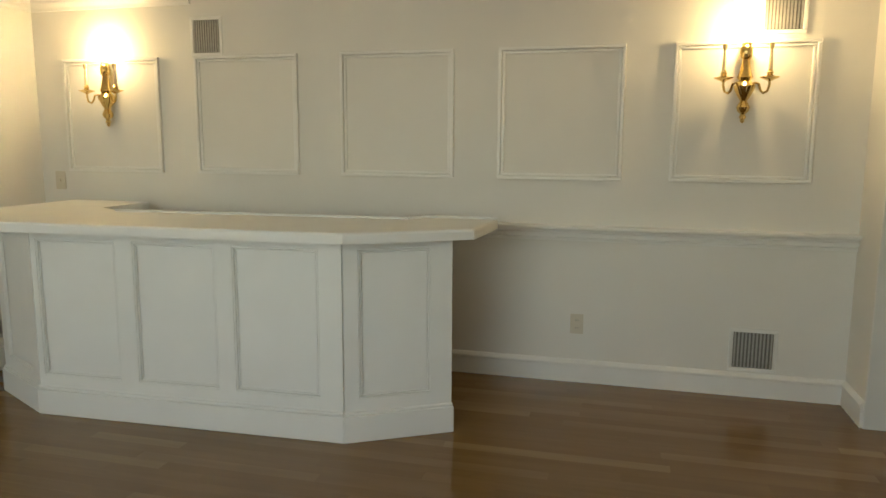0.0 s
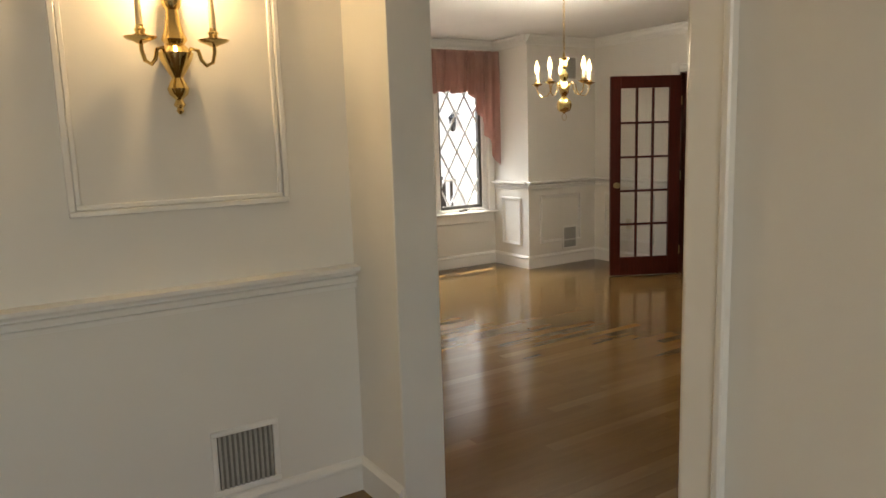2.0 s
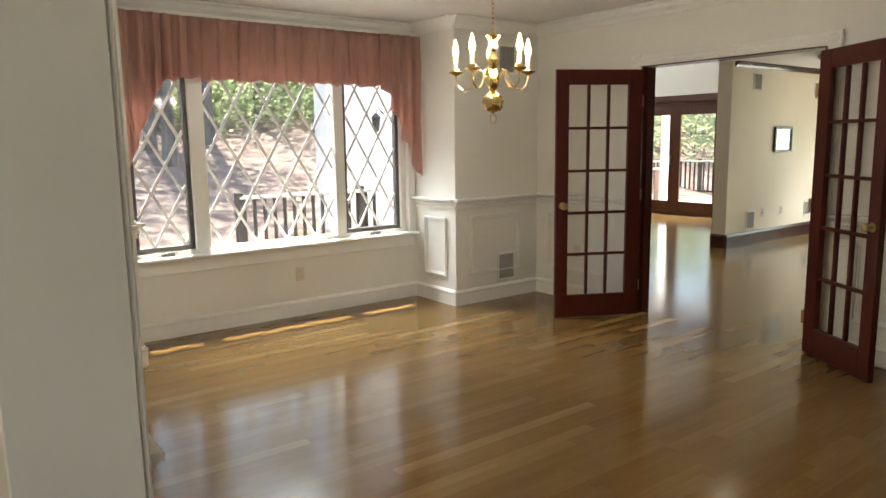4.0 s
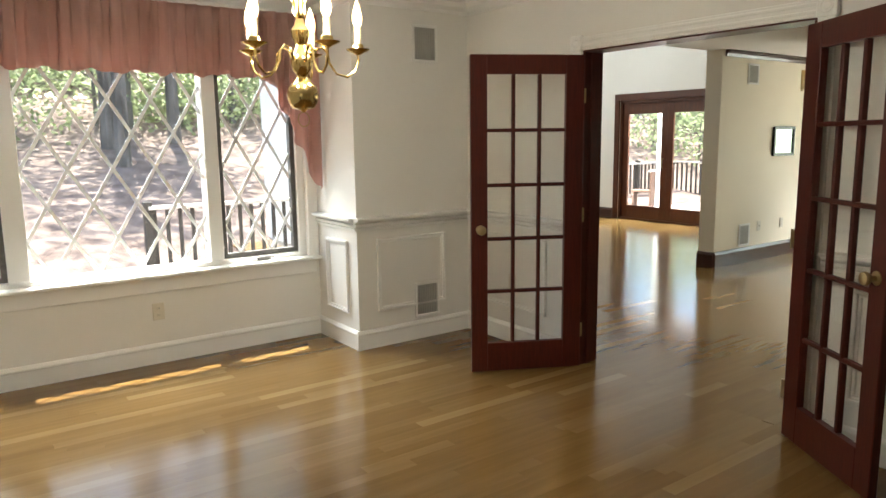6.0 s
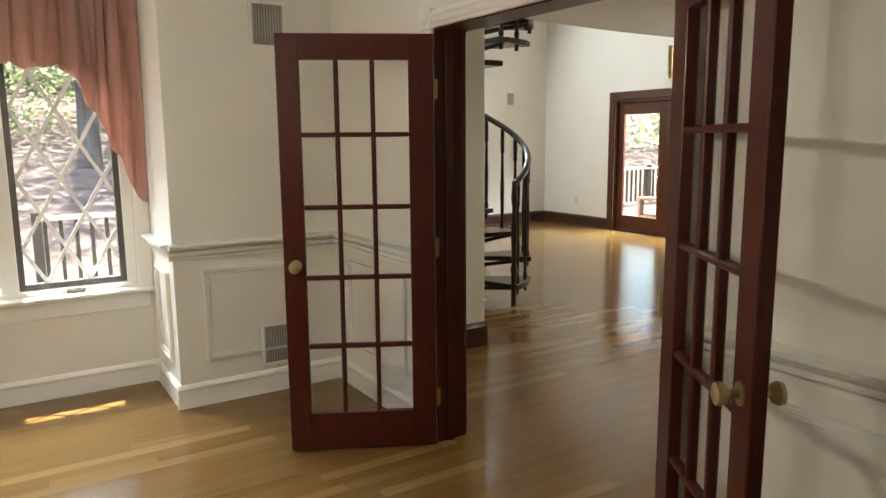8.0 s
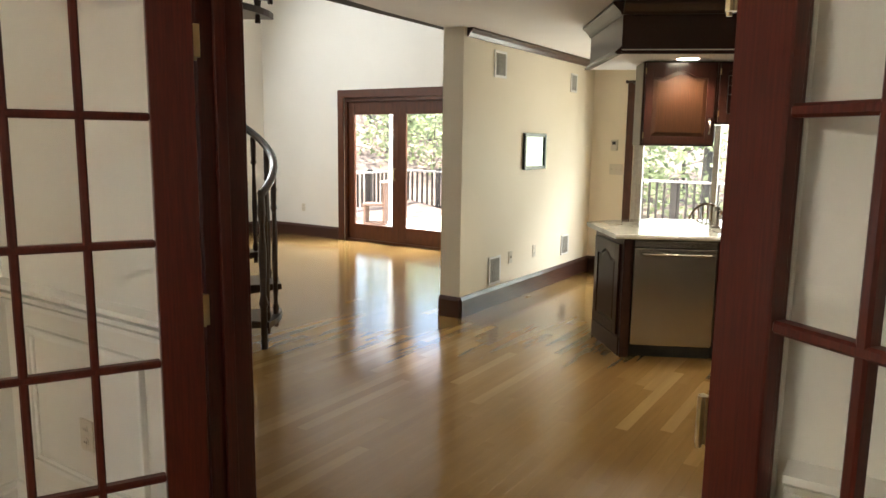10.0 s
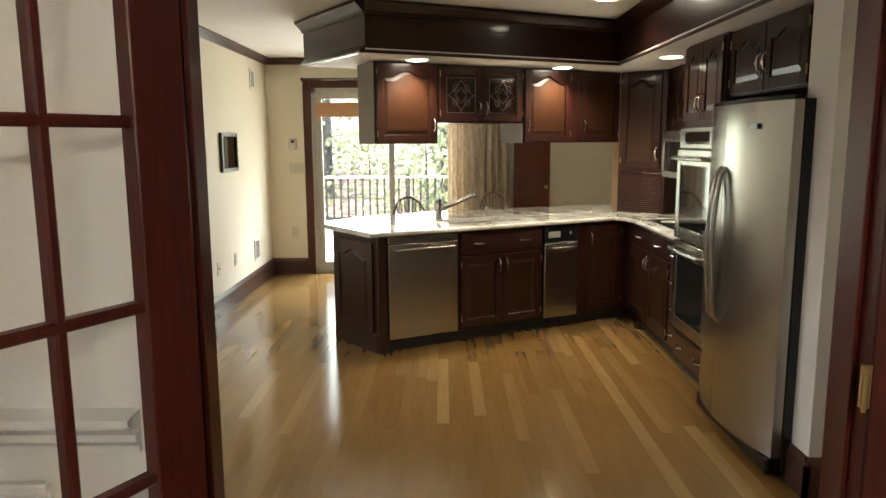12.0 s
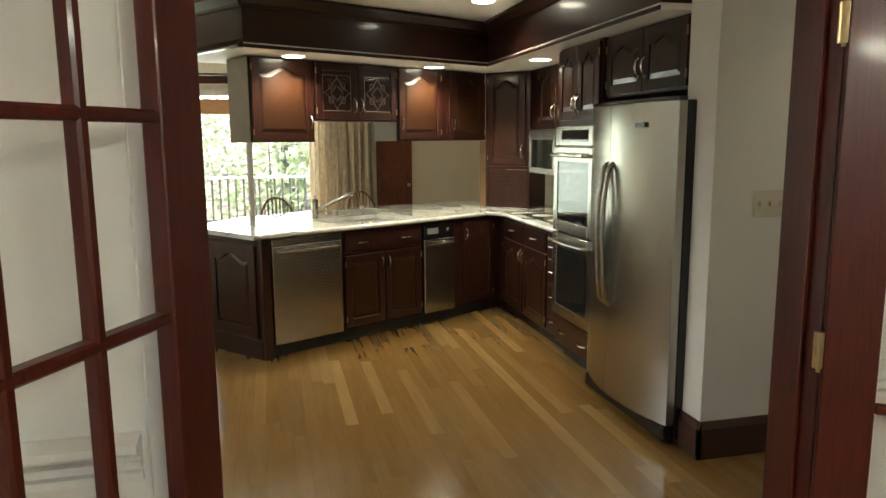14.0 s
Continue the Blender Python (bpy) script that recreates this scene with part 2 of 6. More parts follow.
def fabric(name, c1, c2, scale, stretch, sheer=0.0):
    m, nt, b = material(name)
    n = tex(nt, "ShaderNodeTexNoise", scale, stretch=stretch)
    r = ramp(nt, n.outputs[0], [(0.35, c1), (0.65, c2)])
    nt.links.new(r.outputs[0], b.inputs["Base Color"])
    put(b, Roughness=0.85, Sheen_Weight=0.3)
    f = tex(nt, "ShaderNodeTexNoise", 500.0)
    bump(nt, b, f.outputs[0], 0.25, 0.0008)
    if sheer:
        tr = nt.nodes.new("ShaderNodeBsdfTranslucent")
        nt.links.new(r.outputs[0], tr.inputs[0])
        mx = nt.nodes.new("ShaderNodeMixShader")
        mx.inputs[0].default_value = sheer
        nt.links.new(b.outputs[0], mx.inputs[1])
        nt.links.new(tr.outputs[0], mx.inputs[2])
        nt.links.new(mx.outputs[0], nt.nodes["Material Output"].inputs[0])
    return m


ROSE = fabric("rose_valance_fabric", (0.58, 0.355, 0.30), (0.68, 0.44, 0.38), 6.0, (1, 1, 0.3), 0.5)
DRAPE = fabric("woven_beige_drape", (0.55, 0.46, 0.34), (0.74, 0.66, 0.53), 60.0, (1, 1, 0.25), 0.3)

# ---- mesh helpers ----


def box(bm, x0, x1, y0, y1, z0, z1, bevel=0.0):
    vs = [bm.verts.new((x, y, z)) for z in (z0, z1) for x, y in ((x0, y0), (x1, y0), (x1, y1), (x0, y1))]
    fs = [bm.faces.new([vs[k] for k in q]) for q in ((3, 2, 1, 0), (4, 5, 6, 7), (0, 1, 5, 4), (1, 2, 6, 5), (2, 3, 7, 6), (3, 0, 4, 7))]
    if bevel:
        es = list({e for f in fs for e in f.edges})
        bmesh.ops.bevel(bm, geom=es, offset=bevel, segments=1, affect="EDGES", profile=0.5)
    return bm


def prism(bm, poly, z0, z1, bevel=0.0):
    """An upright prism over a plan outline given counter-clockwise."""
    lo = [bm.verts.new((x, y, z0)) for x, y in poly]
    hi = [bm.verts.new((x, y, z1)) for x, y in poly]
    n = len(poly)
    fs = [bm.faces.new(lo[::-1]), bm.faces.new(hi)]
    fs += [bm.faces.new((lo[k], lo[(k + 1) % n], hi[(k + 1) % n], hi[k])) for k in range(n)]
    if bevel:
        es = [e for e in fs[1].edges]
        bmesh.ops.bevel(bm, geom=es, offset=bevel, segments=2, affect="EDGES", profile=0.5)
    return bm


def slab(bm, poly, y0, y1):
    """A prism over an outline in x and z, from depth y0 to y1."""
    a = [bm.verts.new((x, y0, z)) for x, z in poly]
    b = [bm.verts.new((x, y1, z)) for x, z in poly]
    n = len(poly)
    bm.faces.new(a)
    bm.faces.new(b[::-1])
    for k in range(n):
        bm.faces.new((a[(k + 1) % n], a[k], b[k], b[(k + 1) % n]))
    return bm


def lathe(bm, profile, at=(0, 0, 0), seg=20):
    """A turned shape: profile rows of (radius, height)."""
    rings = []
    for r, z in profile:
        r = max(r, 0.0004)
        rings.append([bm.verts.new((at[0] + r * math.cos(2 * math.pi * k / seg), at[1] + r * math.sin(2 * math.pi * k / seg), at[2] + z)) for k in range(seg)])
    for a, b in zip(rings, rings[1:]):
        for k in range(seg):
            bm.faces.new((a[k], a[(k + 1) % seg], b[(k + 1) % seg], b[k]))
    bm.faces.new(rings[0][::-1])
    bm.faces.new(rings[-1])
    return bm


def tube(bm, pts, radius, seg=8):
    """A round bar along points; radius may be a list."""
    pts = [Vector(p) for p in pts]
    rad = radius if isinstance(radius, (list, tuple)) else [radius] * len(pts)
    rings = []
    side = None
    for k, p in enumerate(pts):
        d = (pts[min(k + 1, len(pts) - 1)] - pts[max(k - 1, 0)]).normalized()
        if side is None:
            side = d.orthogonal().normalized()
        side = (side - d * side.dot(d)).normalized()
        up = d.cross(side)
        rings.append([bm.verts.new(p + rad[k] * (math.cos(2 * math.pi * j / seg) * side + math.sin(2 * math.pi * j / seg) * up)) for j in range(seg)])
    for a, b in zip(rings, rings[1:]):
        for k in range(seg):
            bm.faces.new((a[k], a[(k + 1) % seg], b[(k + 1) % seg], b[k]))
    bm.faces.new(rings[0][::-1])
    bm.faces.new(rings[-1])
    return bm


def run(bm, a, b, normal, profile):
    """A moulding from a to b (plan points) along a wall; profile rows of (out, height), closed."""
    n = Vector((normal[0], normal[1]))
    ends = []
    for p in (a, b):
        ends.append([bm.verts.new((p[0] + n.x * o, p[1] + n.y * o, z)) for o, z in profile])
    k = len(profile)
    for j in range(k):
        bm.faces.new((ends[0][j], ends[0][(j + 1) % k], ends[1][(j + 1) % k], ends[1][j]))
    bm.faces.new(ends[0][::-1])
    bm.faces.new(ends[1])
    return bm


def finish(bm, name, mat, smooth=False):
    bmesh.ops.recalc_face_normals(bm, faces=bm.faces)
    me = bpy.data.meshes.new(name)
    bm.to_mesh(me)
    bm.free()
    me.materials.append(mat)
    if smooth:
        me.shade_smooth()
        me.set_sharp_from_angle(angle=radians(40))
    return me


def part(name, bm, mat, parent, label="", smooth=False):
    ob = new(name, finish(bm, name, mat, smooth))
    ob.parent = parent
    if label:
        tagged(ob, label)
    return ob


def thing(name, label, category, m=None, group="", kind=""):
    ob = new(name)
    ob.empty_display_size = 0.1
    if m is not None:
        ob.matrix_basis = m
    return tagged(ob, label, category, group, kind)


def solid(name, bm, mat, label, category, kind="structure", smooth=False, m=None):
    ob = new(name, finish(bm, name, mat, smooth))
    if m is not None:
        ob.matrix_basis = m
    return tagged(ob, label, category, "", kind)


def BM():
    return bmesh.new()


# ---- rooms: x east, y north; the corner of bar wall and partition is the origin ----
CD, CK, CL = 2.54, 2.45, 5.2   # ceilings: dining and bar, kitchen, living
NW = 4.06                       # face of the dining window wall
BX0, BX1 = 1.10, 3.79           # dining bay
DN = 3.44                       # dining north wall beside the bay
DE0, DE1 = 4.80, 4.95           # wall between dining and kitchen
D0, D1 = 0.775, 2.245             # french door opening
O0, O1, OH = -1.63, -0.35, 2.05 # opening between bar and dining
DS = -2.6                       # dining south wall
E1 = 11.48                      # nook east wall
PE = 11.69                      # living east wall
LN = 9.45                       # living north wall

solid("wall_bar_north", box(BM(), -5.36, -0.0, 0.0, 0.16, 0, CD), WALL, "warm white painted bar room wall", "wall")
solid("wall_bar_west", box(BM(), -5.50, -5.36, -6.4, 0.16, 0, CD), WALL, "warm white painted bar room wall in shade", "wall")
# Unseen wall; the opening in it is made up to go with the fill lamp.
b = BM()
box(b, -5.36, -3.9, -6.4, -6.25, 0, CD)
box(b, -1.3, 0.0, -6.4, -6.25, 0, CD)
box(b, -3.9, -1.3, -6.4, -6.25, 0, 0.8)
box(b, -3.9, -1.3, -6.4, -6.25, 2.3, CD)
solid("wall_bar_south", b, WALL, "warm white painted bar room wall", "wall")
b = BM()
box(b, 0.0, 0.17, O1, DN + 0.16, 0, CD)
box(b, 0.0, 0.17, -6.4, O0, 0, CD)
box(b, 0.0, 0.17, O0, O1, OH, CD)
solid("wall_partition", b, WALL, "warm white partition wall with a wide cased opening", "wall")
b = BM()
box(b, 0.17, BX0, DN, DN + 0.16, 0, CD)
box(b, BX1, DE0, DN, DN + 0.16, 0, CD)
solid("wall_dining_north", b, WALL, "warm white dining room wall beside the window bay", "wall")
b = BM()
box(b, BX0 - 0.14, BX0, DN + 0.16, NW + 0.16, 0, CD)
box(b, BX1, BX1 + 0.14, DN + 0.16, NW + 0.16, 0, CD)
solid("wall_bay_side", b, WALL, "warm white side wall of the window bay", "wall")
WX0, WX1, WZ0, WZ1 = 1.20, 3.70, 0.63, 2.12
b = BM()
box(b, BX0, BX1, NW, NW + 0.16, 0, WZ0)
box(b, BX0, WX0, NW, NW + 0.16, WZ0, CD)
box(b, WX1, BX1, NW, NW + 0.16, WZ0, CD)
box(b, WX0, WX1, NW, NW + 0.16, WZ1, CD)
solid("wall_bay_window", b, WALL, "warm white wall under and around the lattice window", "wall")
b = BM()
box(b, DE0, DE1, D1, 3.62, 0, CD)
box(b, DE0, DE1, -2.75, D0, 0, CD)
box(b, DE0, DE1, D0, D1, 2.075, CD)
solid("wall_dining_east", b, WALL, "warm white wall with a wide double door opening", "wall")
solid("wall_dining_south", box(BM(), 0.17, DE0, DS - 0.15, DS, 0, CD), WALL, "warm white dining room wall", "wall")
solid("wall_kitchen_post", box(BM(), DE1, 6.0, 3.50, 3.62, 0, 2.75), WALL, "white wall end beside the spiral stair", "wall")
STB0, STB1 = 3.69, 3.89
solid("wall_stub", box(BM(), 8.57, PE, STB0, STB1, 0, 2.75), CREAM, "cream painted wall between nook and living room", "wall")
b = BM()
box(b, E1, E1 + 0.18, 3.19, STB0, 0, CK)
box(b, E1, E1 + 0.18, -1.2, 1.40, 0, CK)
box(b, E1, E1 + 0.18, 1.40, 3.19, 2.12, CK)
solid("wall_nook_east", b, CREAM, "cream painted breakfast nook wall", "wall")
solid("wall_kitchen_south", box(BM(), 6.45, E1, -0.62, -0.50, 0, CK), CREAM, "cream painted wall behind the kitchen cabinets", "wall")
solid("wall_fridge_side", box(BM(), 6.21, 6.44, -2.75, 0.14, 0, CK), WALL, "white wall end beside the refrigerator", "wall")
solid("wall_hall_south", box(BM(), DE1, 6.21, -2.75, -2.6, 0, CK), WALL, "white hall wall", "wall")
b = BM()
box(b, PE, PE + 0.18, 7.72, LN + 0.15, 0, CL)
box(b, PE, PE + 0.18, STB1, 5.72, 0, CL)
box(b, PE, PE + 0.18, 5.72, 7.72, 2.14, CL)
box(b, PE, PE + 0.18, 3.6, STB1, 2.75, CL)
solid("wall_living_east", b, WALL, "tall white living room wall with glazed doors", "wall")
solid("wall_living_north", box(BM(), 5.6, PE, LN, LN + 0.15, 0, CL), WALL, "tall white living room wall", "wall")
solid("wall_living_west", box(BM(), 5.6, 5.75, 3.74, LN, 0, CL), WALL, "tall white living room wall", "wall")
b = BM()
box(b, DE0, 5.75, 3.62, 3.74, 0, CL)
box(b, 5.75, PE, 3.55, 3.66, 2.75, CL)
solid("wall_living_south", b, WALL, "white upper living room wall over the loft edge", "wall")
b = BM()
box(b, -5.5, 0.0, -6.4, 0.16, CD, CD + 0.15)
solid("ceiling_bar", b, CEIL, "white bar room ceiling", "ceiling")
solid("ceiling_dining", box(BM(), 0.0, DE1, -2.75, NW + 0.3, CD + 0.004, CD + 0.16), CEIL, "white dining room ceiling", "ceiling")
solid("ceiling_kitchen", prism(BM(), [(DE1, -2.75), (PE, -2.75), (PE, 3.69), (8.57, 3.86), (7.7, 3.85), (6.9, 3.78), (6.0, 3.62), (DE1, 3.62)], CK, CK + 0.30), CEIL, "cream white kitchen ceiling with a loft edge", "ceiling")
solid("ceiling_living", box(BM(), 5.6, PE + 0.18, 3.62, LN + 0.15, CL, CL + 0.15), CEIL, "white living room ceiling", "ceiling")
b = BM()
box(b, -5.5, 0.0, -6.4, 0.16, -0.25, -0.014)
box(b, 0.0, DE1, -2.75, DN + 0.16, -0.25, -0.014)
box(b, BX0 - 0.14, BX1 + 0.14, DN + 0.16, NW + 0.16, -0.25, -0.014)
box(b, DE1, PE + 0.16, -2.75, 3.62, -0.25, -0.014)
box(b, 5.6, PE + 0.16, 3.62, LN + 0.15, -0.25, -0.014)
solid("subfloor", b, DARK, "dark subfloor under the boards", "floor")
# Unseen overhang added to block high sun and narrow the stripe on the floor.
solid("eave", box(BM(), -6, 12.4, NW + 0.16, NW + 0.50, 2.62, 2.75), DARK, "unseen roof eave added to cut the sun at the dining window", "roof")

# ---- mouldings ----
BASE = [(0, 0), (0.018, 0), (0.018, 0.105), (0.024, 0.112), (0.024, 0.122), (0.010, 0.138), (0, 0.142)]
RAIL = [(0, 0.876), (0.014, 0.876), (0.018, 0.894), (0.006, 0.897), (0.006, 0.904), (0.028, 0.907), (0.032, 0.924), (0.014, 0.927), (0.014, 0.935), (0.040, 0.939), (0.052, 0.950), (0.062, 0.953), (0.062, 0.967), (0, 0.972)]
CROWN = [(0, 0), (0.012, 0), (0.02, 0.02), (0.05, 0.045), (0.062, 0.075), (0.085, 0.085), (0.085, 0.10), (0, 0.10)]


def up(profile, z):
    return [(o, h + z) for o, h in profile]


def molding(name, legs, profile, mat, label, category="trim"):
    b = BM()
    for a, c, n in legs:
        run(b, a, c, n, profile)
    return solid(name, b, mat, label, category)


N, S, E, W = (0, 1), (0, -1), (1, 0), (-1, 0)
molding("baseboard_bar", [((-5.36, 0), (0, 0), S), ((0, 0), (0, O1), W), ((-5.36, -6.2), (-5.36, 0), E), ((0, O0 - 0.11), (0, -6.2), W)], BASE, TRIM, "white moulded bar room baseboard", "baseboard")
DIN = [((0.17, DN), (BX0, DN), S), ((BX0, DN), (BX0, NW), E), ((BX0, NW), (BX1, NW), S), ((BX1, NW), (BX1, DN), W), ((BX1 - 0.024, DN), (DE0, DN), S),
       ((DE0, DN), (DE0, D1 + 0.10), W), ((DE0, D0 - 0.10), (DE0, DS), W), ((0.17, O1 + 0.09), (0.17, DN), E), ((0.17, DS), (0.17, O0 - 0.11), E), ((0.17, DS), (DE0, DS), N)]
molding("baseboard_dining", DIN, BASE, TRIM, "white moulded dining room baseboard", "baseboard")
molding("chair_rail_bar", [((-2.2, 0), (0, 0), S)], RAIL, TRIM, "white moulded chair rail", "chair rail")
molding("chair_rail_dining", [leg for k, leg in enumerate(DIN) if k != 2], RAIL, TRIM, "white moulded dining room chair rail", "chair rail")
molding("crown_dining", DIN[:5] + [((DE0, DN), (DE0, DS), W), ((0.17, DS), (0.17, DN), E), ((0.17, DS), (DE0, DS), N)], up(CROWN, CD - 0.10), TRIM, "white crown moulding", "crown")
molding("crown_bar", [((-5.36, 0), (-4.08, 0), S), ((-5.36, -6.2), (-5.36, 0), E), ((0, -6.2), (0, 0), W)], up(CROWN, CD - 0.19), TRIM, "white crown moulding", "crown")
DBASE = [(0, 0), (0.020, 0), (0.020, 0.15), (0.012, 0.168), (0.006, 0.180), (0, 0.184)]
molding("baseboard_kitchen", [((8.57, STB0), (E1, STB0), S), ((8.57, STB1), (8.57, STB0), W), ((8.55, STB0 - 0.02), (8.57, STB0 - 0.02), S), ((E1, STB0), (E1, 3.28), W), ((E1, 1.4), (E1, 0.95), W), ((E1, 0.4), (E1, -0.5), W),
        ((DE1, 3.50), (6.0, 3.50), S), ((6.0, 3.50 - 0.02), (6.0, 3.64), E), ((6.21, 0.16), (6.21, -2.6), W), ((6.19, 0.14), (6.44, 0.14), N), ((DE1, D0 - 0.1), (DE1, -2.6), E)], DBASE, BASEW, "dark wooden kitchen baseboard", "baseboard")
molding("baseboard_living", [((5.75, LN), (PE, LN), S), ((PE, LN), (PE, 7.84), W), ((PE, 5.6), (PE, STB1), W), ((8.57, STB1), (PE, STB1), N), ((5.75, 3.74), (5.75, LN), E)], DBASE, BASEW, "dark wooden living room baseboard", "baseboard")
KC = [(0, 0), (0.015, 0), (0.03, 0.03), (0.06, 0.055), (0.06, 0.07), (0, 0.07)]
molding("crown_kitchen", [((8.62, STB0), (E1, STB0), S), ((E1, STB0), (E1, -0.5), W)], up(KC, CK - 0.072), BASEW, "dark wooden crown moulding", "crown")

# cased opening between bar and dining
cas = thing("opening_casing", "white moulded casing of the wide opening", "trim", kind="structure")
for x, nx in ((0.0, -1), (0.17, 1)):
    lo, hi = sorted((x, x + nx * 0.018))
    lo2, hi2 = sorted((x, x + nx * 0.026))
    for y0, y1 in ((O1, O1 + 0.085), (O0 - 0.10, O0)):
        if x == 0.0 and y0 == O1:
            continue
        part("side_casing", box(BM(), lo, hi, y0, y1, 0, OH + 0.085, 0.004), TRIM, cas)
        ye = y1 + 0.003 if y0 == O1 else y0 + 0.017
        part("back_band", box(BM(), lo2, hi2, ye - 0.02, ye, 0.145, OH + 0.088, 0.004), TRIM, cas)
    part("head_casing", box(BM(), lo, hi, O0, O1, OH, OH + 0.085, 0.004), TRIM, cas)
oln = thing("opening_lining", "white painted lining of the opening", "trim", kind="structure")
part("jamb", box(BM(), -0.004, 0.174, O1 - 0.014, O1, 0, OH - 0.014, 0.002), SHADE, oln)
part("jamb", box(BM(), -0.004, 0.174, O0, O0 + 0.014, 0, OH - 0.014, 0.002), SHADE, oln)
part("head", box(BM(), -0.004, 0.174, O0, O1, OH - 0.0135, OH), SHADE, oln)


# ---- wall panels ----
def frame_bars(b, w, h, t=0.032, d=0.024):
    """Four mitred bars round a w x h field in local x and z, standing out towards -y."""
    for k, (o, dd) in enumerate(((0.0, d), (t * 0.55, d * 0.55))):
        i = o
        tt = t * 0.5 if k == 0 else t * 0.42
        box(b, i, w - i, -dd, 0, i, i + tt, 0.003)
        box(b, i, w - i, -dd, 0, h - i - tt, h - i, 0.003)
        box(b, i, i + tt, -dd, 0, i + tt, h - i - tt, 0.003)
        box(b, w - i - tt, w - i, -dd, 0, i + tt, h - i - tt, 0.003)
    return b


def wall_panel(w, h, m, label, group, t=0.034):
    ob = new("wall_panel_moulding", finish(frame_bars(BM(), w, h, t), "wall_panel_moulding", TRIM))
    ob.matrix_basis = m
    return tagged(ob, label, "panel moulding", group)


for x0, x1 in ((-5.112, -4.338), (-4.065, -3.316), (-3.02, -2.281), (-2.007, -1.272), (-1.007, -0.262)):
    wall_panel(x1 - x0, 0.775, pose(x0, 0, 1.242), "square white picture-frame moulding on the bar wall", "bar wall panels", 0.04)
wall_panel(0.61, 0.54, pose(3.948, DN, 0.268), "white wainscot panel moulding under the chair rail", "wainscot panels")
wall_panel(0.33, 0.54, pose(BX1, 3.90, 0.252, 0, 0, -90), "narrow white wainscot panel moulding in the bay", "wainscot panels")
wall_panel(0.33, 0.54, pose(BX0, 3.57, 0.252, 0, 0, 90), "narrow white wainscot panel moulding in the bay", "wainscot panels")
wall_panel(0.61, 0.54, pose(0.40, DN, 0.268), "white wainscot panel moulding under the chair rail", "wainscot panels")
wall_panel(0.72, 0.54, pose(DE0, 3.27, 0.268, 0, 0, -90), "white wainscot panel moulding beside the french doors", "wainscot panels")
for k in range(3):
    wall_panel(0.85, 0.54, pose(DE0, 0.52 - 1.0 * k, 0.268, 0, 0, -90), "white wainscot panel moulding beside the french doors", "wainscot panels")


# ---- vents, outlets, switches: local x along the wall, front towards -y ----
def wall_vent(w, h, m, label, slats=11):
    v = thing("wall_vent", label, "vent", m, "wall vents")
    b = BM()
    e = 0.022
    box(b, 0, w, -0.012, 0, 0, e, 0.003)
    box(b, 0, w, -0.012, 0, h - e, h, 0.003)
    box(b, 0, e, -0.012, 0, e, h - e, 0.003)
    box(b, w - e, w, -0.012, 0, e, h - e, 0.003)
    part("frame", b, TRIM, v)
    part("backing", box(BM(), e, w - e, -0.003, 0, e, h - e), DUCT, v, "dark duct behind the slats")
    me = None
    for k in range(slats):
        x = e + (w - 2 * e) * (k + 0.5) / slats
        if me is None:
            me = finish(box(BM(), -0.0045, 0.0045, -0.010, -0.003, e, h - e), "slat", GRILLE)
        s_ = new("slat", me)
        s_.parent = v
        s_.location = (x, 0, 0)
    return v


wall_vent(0.26, 0.255, pose(-0.625, 0, 0.150), "white framed grey metal floor-level vent on the bar wall")
wall_vent(0.235, 0.26, pose(-0.575, 0, 2.045), "white framed grey vent over the brass sconce")
wall_vent(0.235, 0.255, pose(-4.085, 0, 2.015), "white framed grey vent high on the bar wall")
wall_vent(0.225, 0.27, pose(4.268, DN - 0.014, 0.170), "white framed grey vent above the dining baseboard")
wall_vent(0.225, 0.27, pose(4.288, DN, 2.072), "white framed grey vent high on the dining wall")
for x, z, w, h in ((9.06, 0.205, 0.225, 0.265), (9.08, 2.09, 0.225, 0.235), (10.68, 0.285, 0.20, 0.225), (10.78, 2.07, 0.17, 0.20)):
    wall_vent(w, h, pose(x, STB0, z), "white framed grey vent on the cream nook wall", 8)
wall_vent(0.19, 0.24, pose(10.77, LN, 2.10), "grey vent on the far living room wall", 7)


def plate(kind, w, h, m, label, keys=1):
    p = thing(kind, label, "switch" if "switch" in kind else "outlet", m)
    part("plate", box(BM(), 0, w, -0.007, 0, 0, h, 0.002), IVORY, p)
    for k in range(keys):
        cx = w * (k + 0.5) / keys
        if kind == "wall_outlet":
            for z in (h * 0.30, h * 0.70):
                part("socket", lathe(BM(), [(0.015, 0), (0.015, 0.003), (0.013, 0.004)], seg=12), IVORY, p).matrix_basis = pose(cx, -0.0065, z, 90)
                for dx in (-0.006, 0.006):
                    part("slot", box(BM(), cx + dx - 0.0012, cx + dx + 0.0012, -0.0115, -0.0105, z - 0.004, z + 0.004), DARK, p)
        else:
            part("toggle", box(BM(), cx - 0.005, cx + 0.005, -0.020, -0.006, h / 2 - 0.010, h / 2 + 0.012, 0.002), IVORY, p)
    return p


plate("wall_outlet", 0.078, 0.122, pose(-1.538, 0, 0.304), "ivory double outlet on the white bar wall")
plate("wall_outlet", 0.078, 0.118, pose(2.52, NW, 0.305), "ivory double outlet under the lattice window")
plate("wall_outlet", 0.078, 0.118, pose(DE0, 2.95, 0.40, 0, 0, -90), "ivory double outlet beside the french door")
plate("light_switch", 0.085, 0.13, pose(-5.25, 0, 1.11), "ivory light switch on the bar wall")
plate("light_switch", 0.085, 0.13, pose(-5.36, -0.85, 1.27, 0, 0, 90), "ivory light switch on the bar side wall")
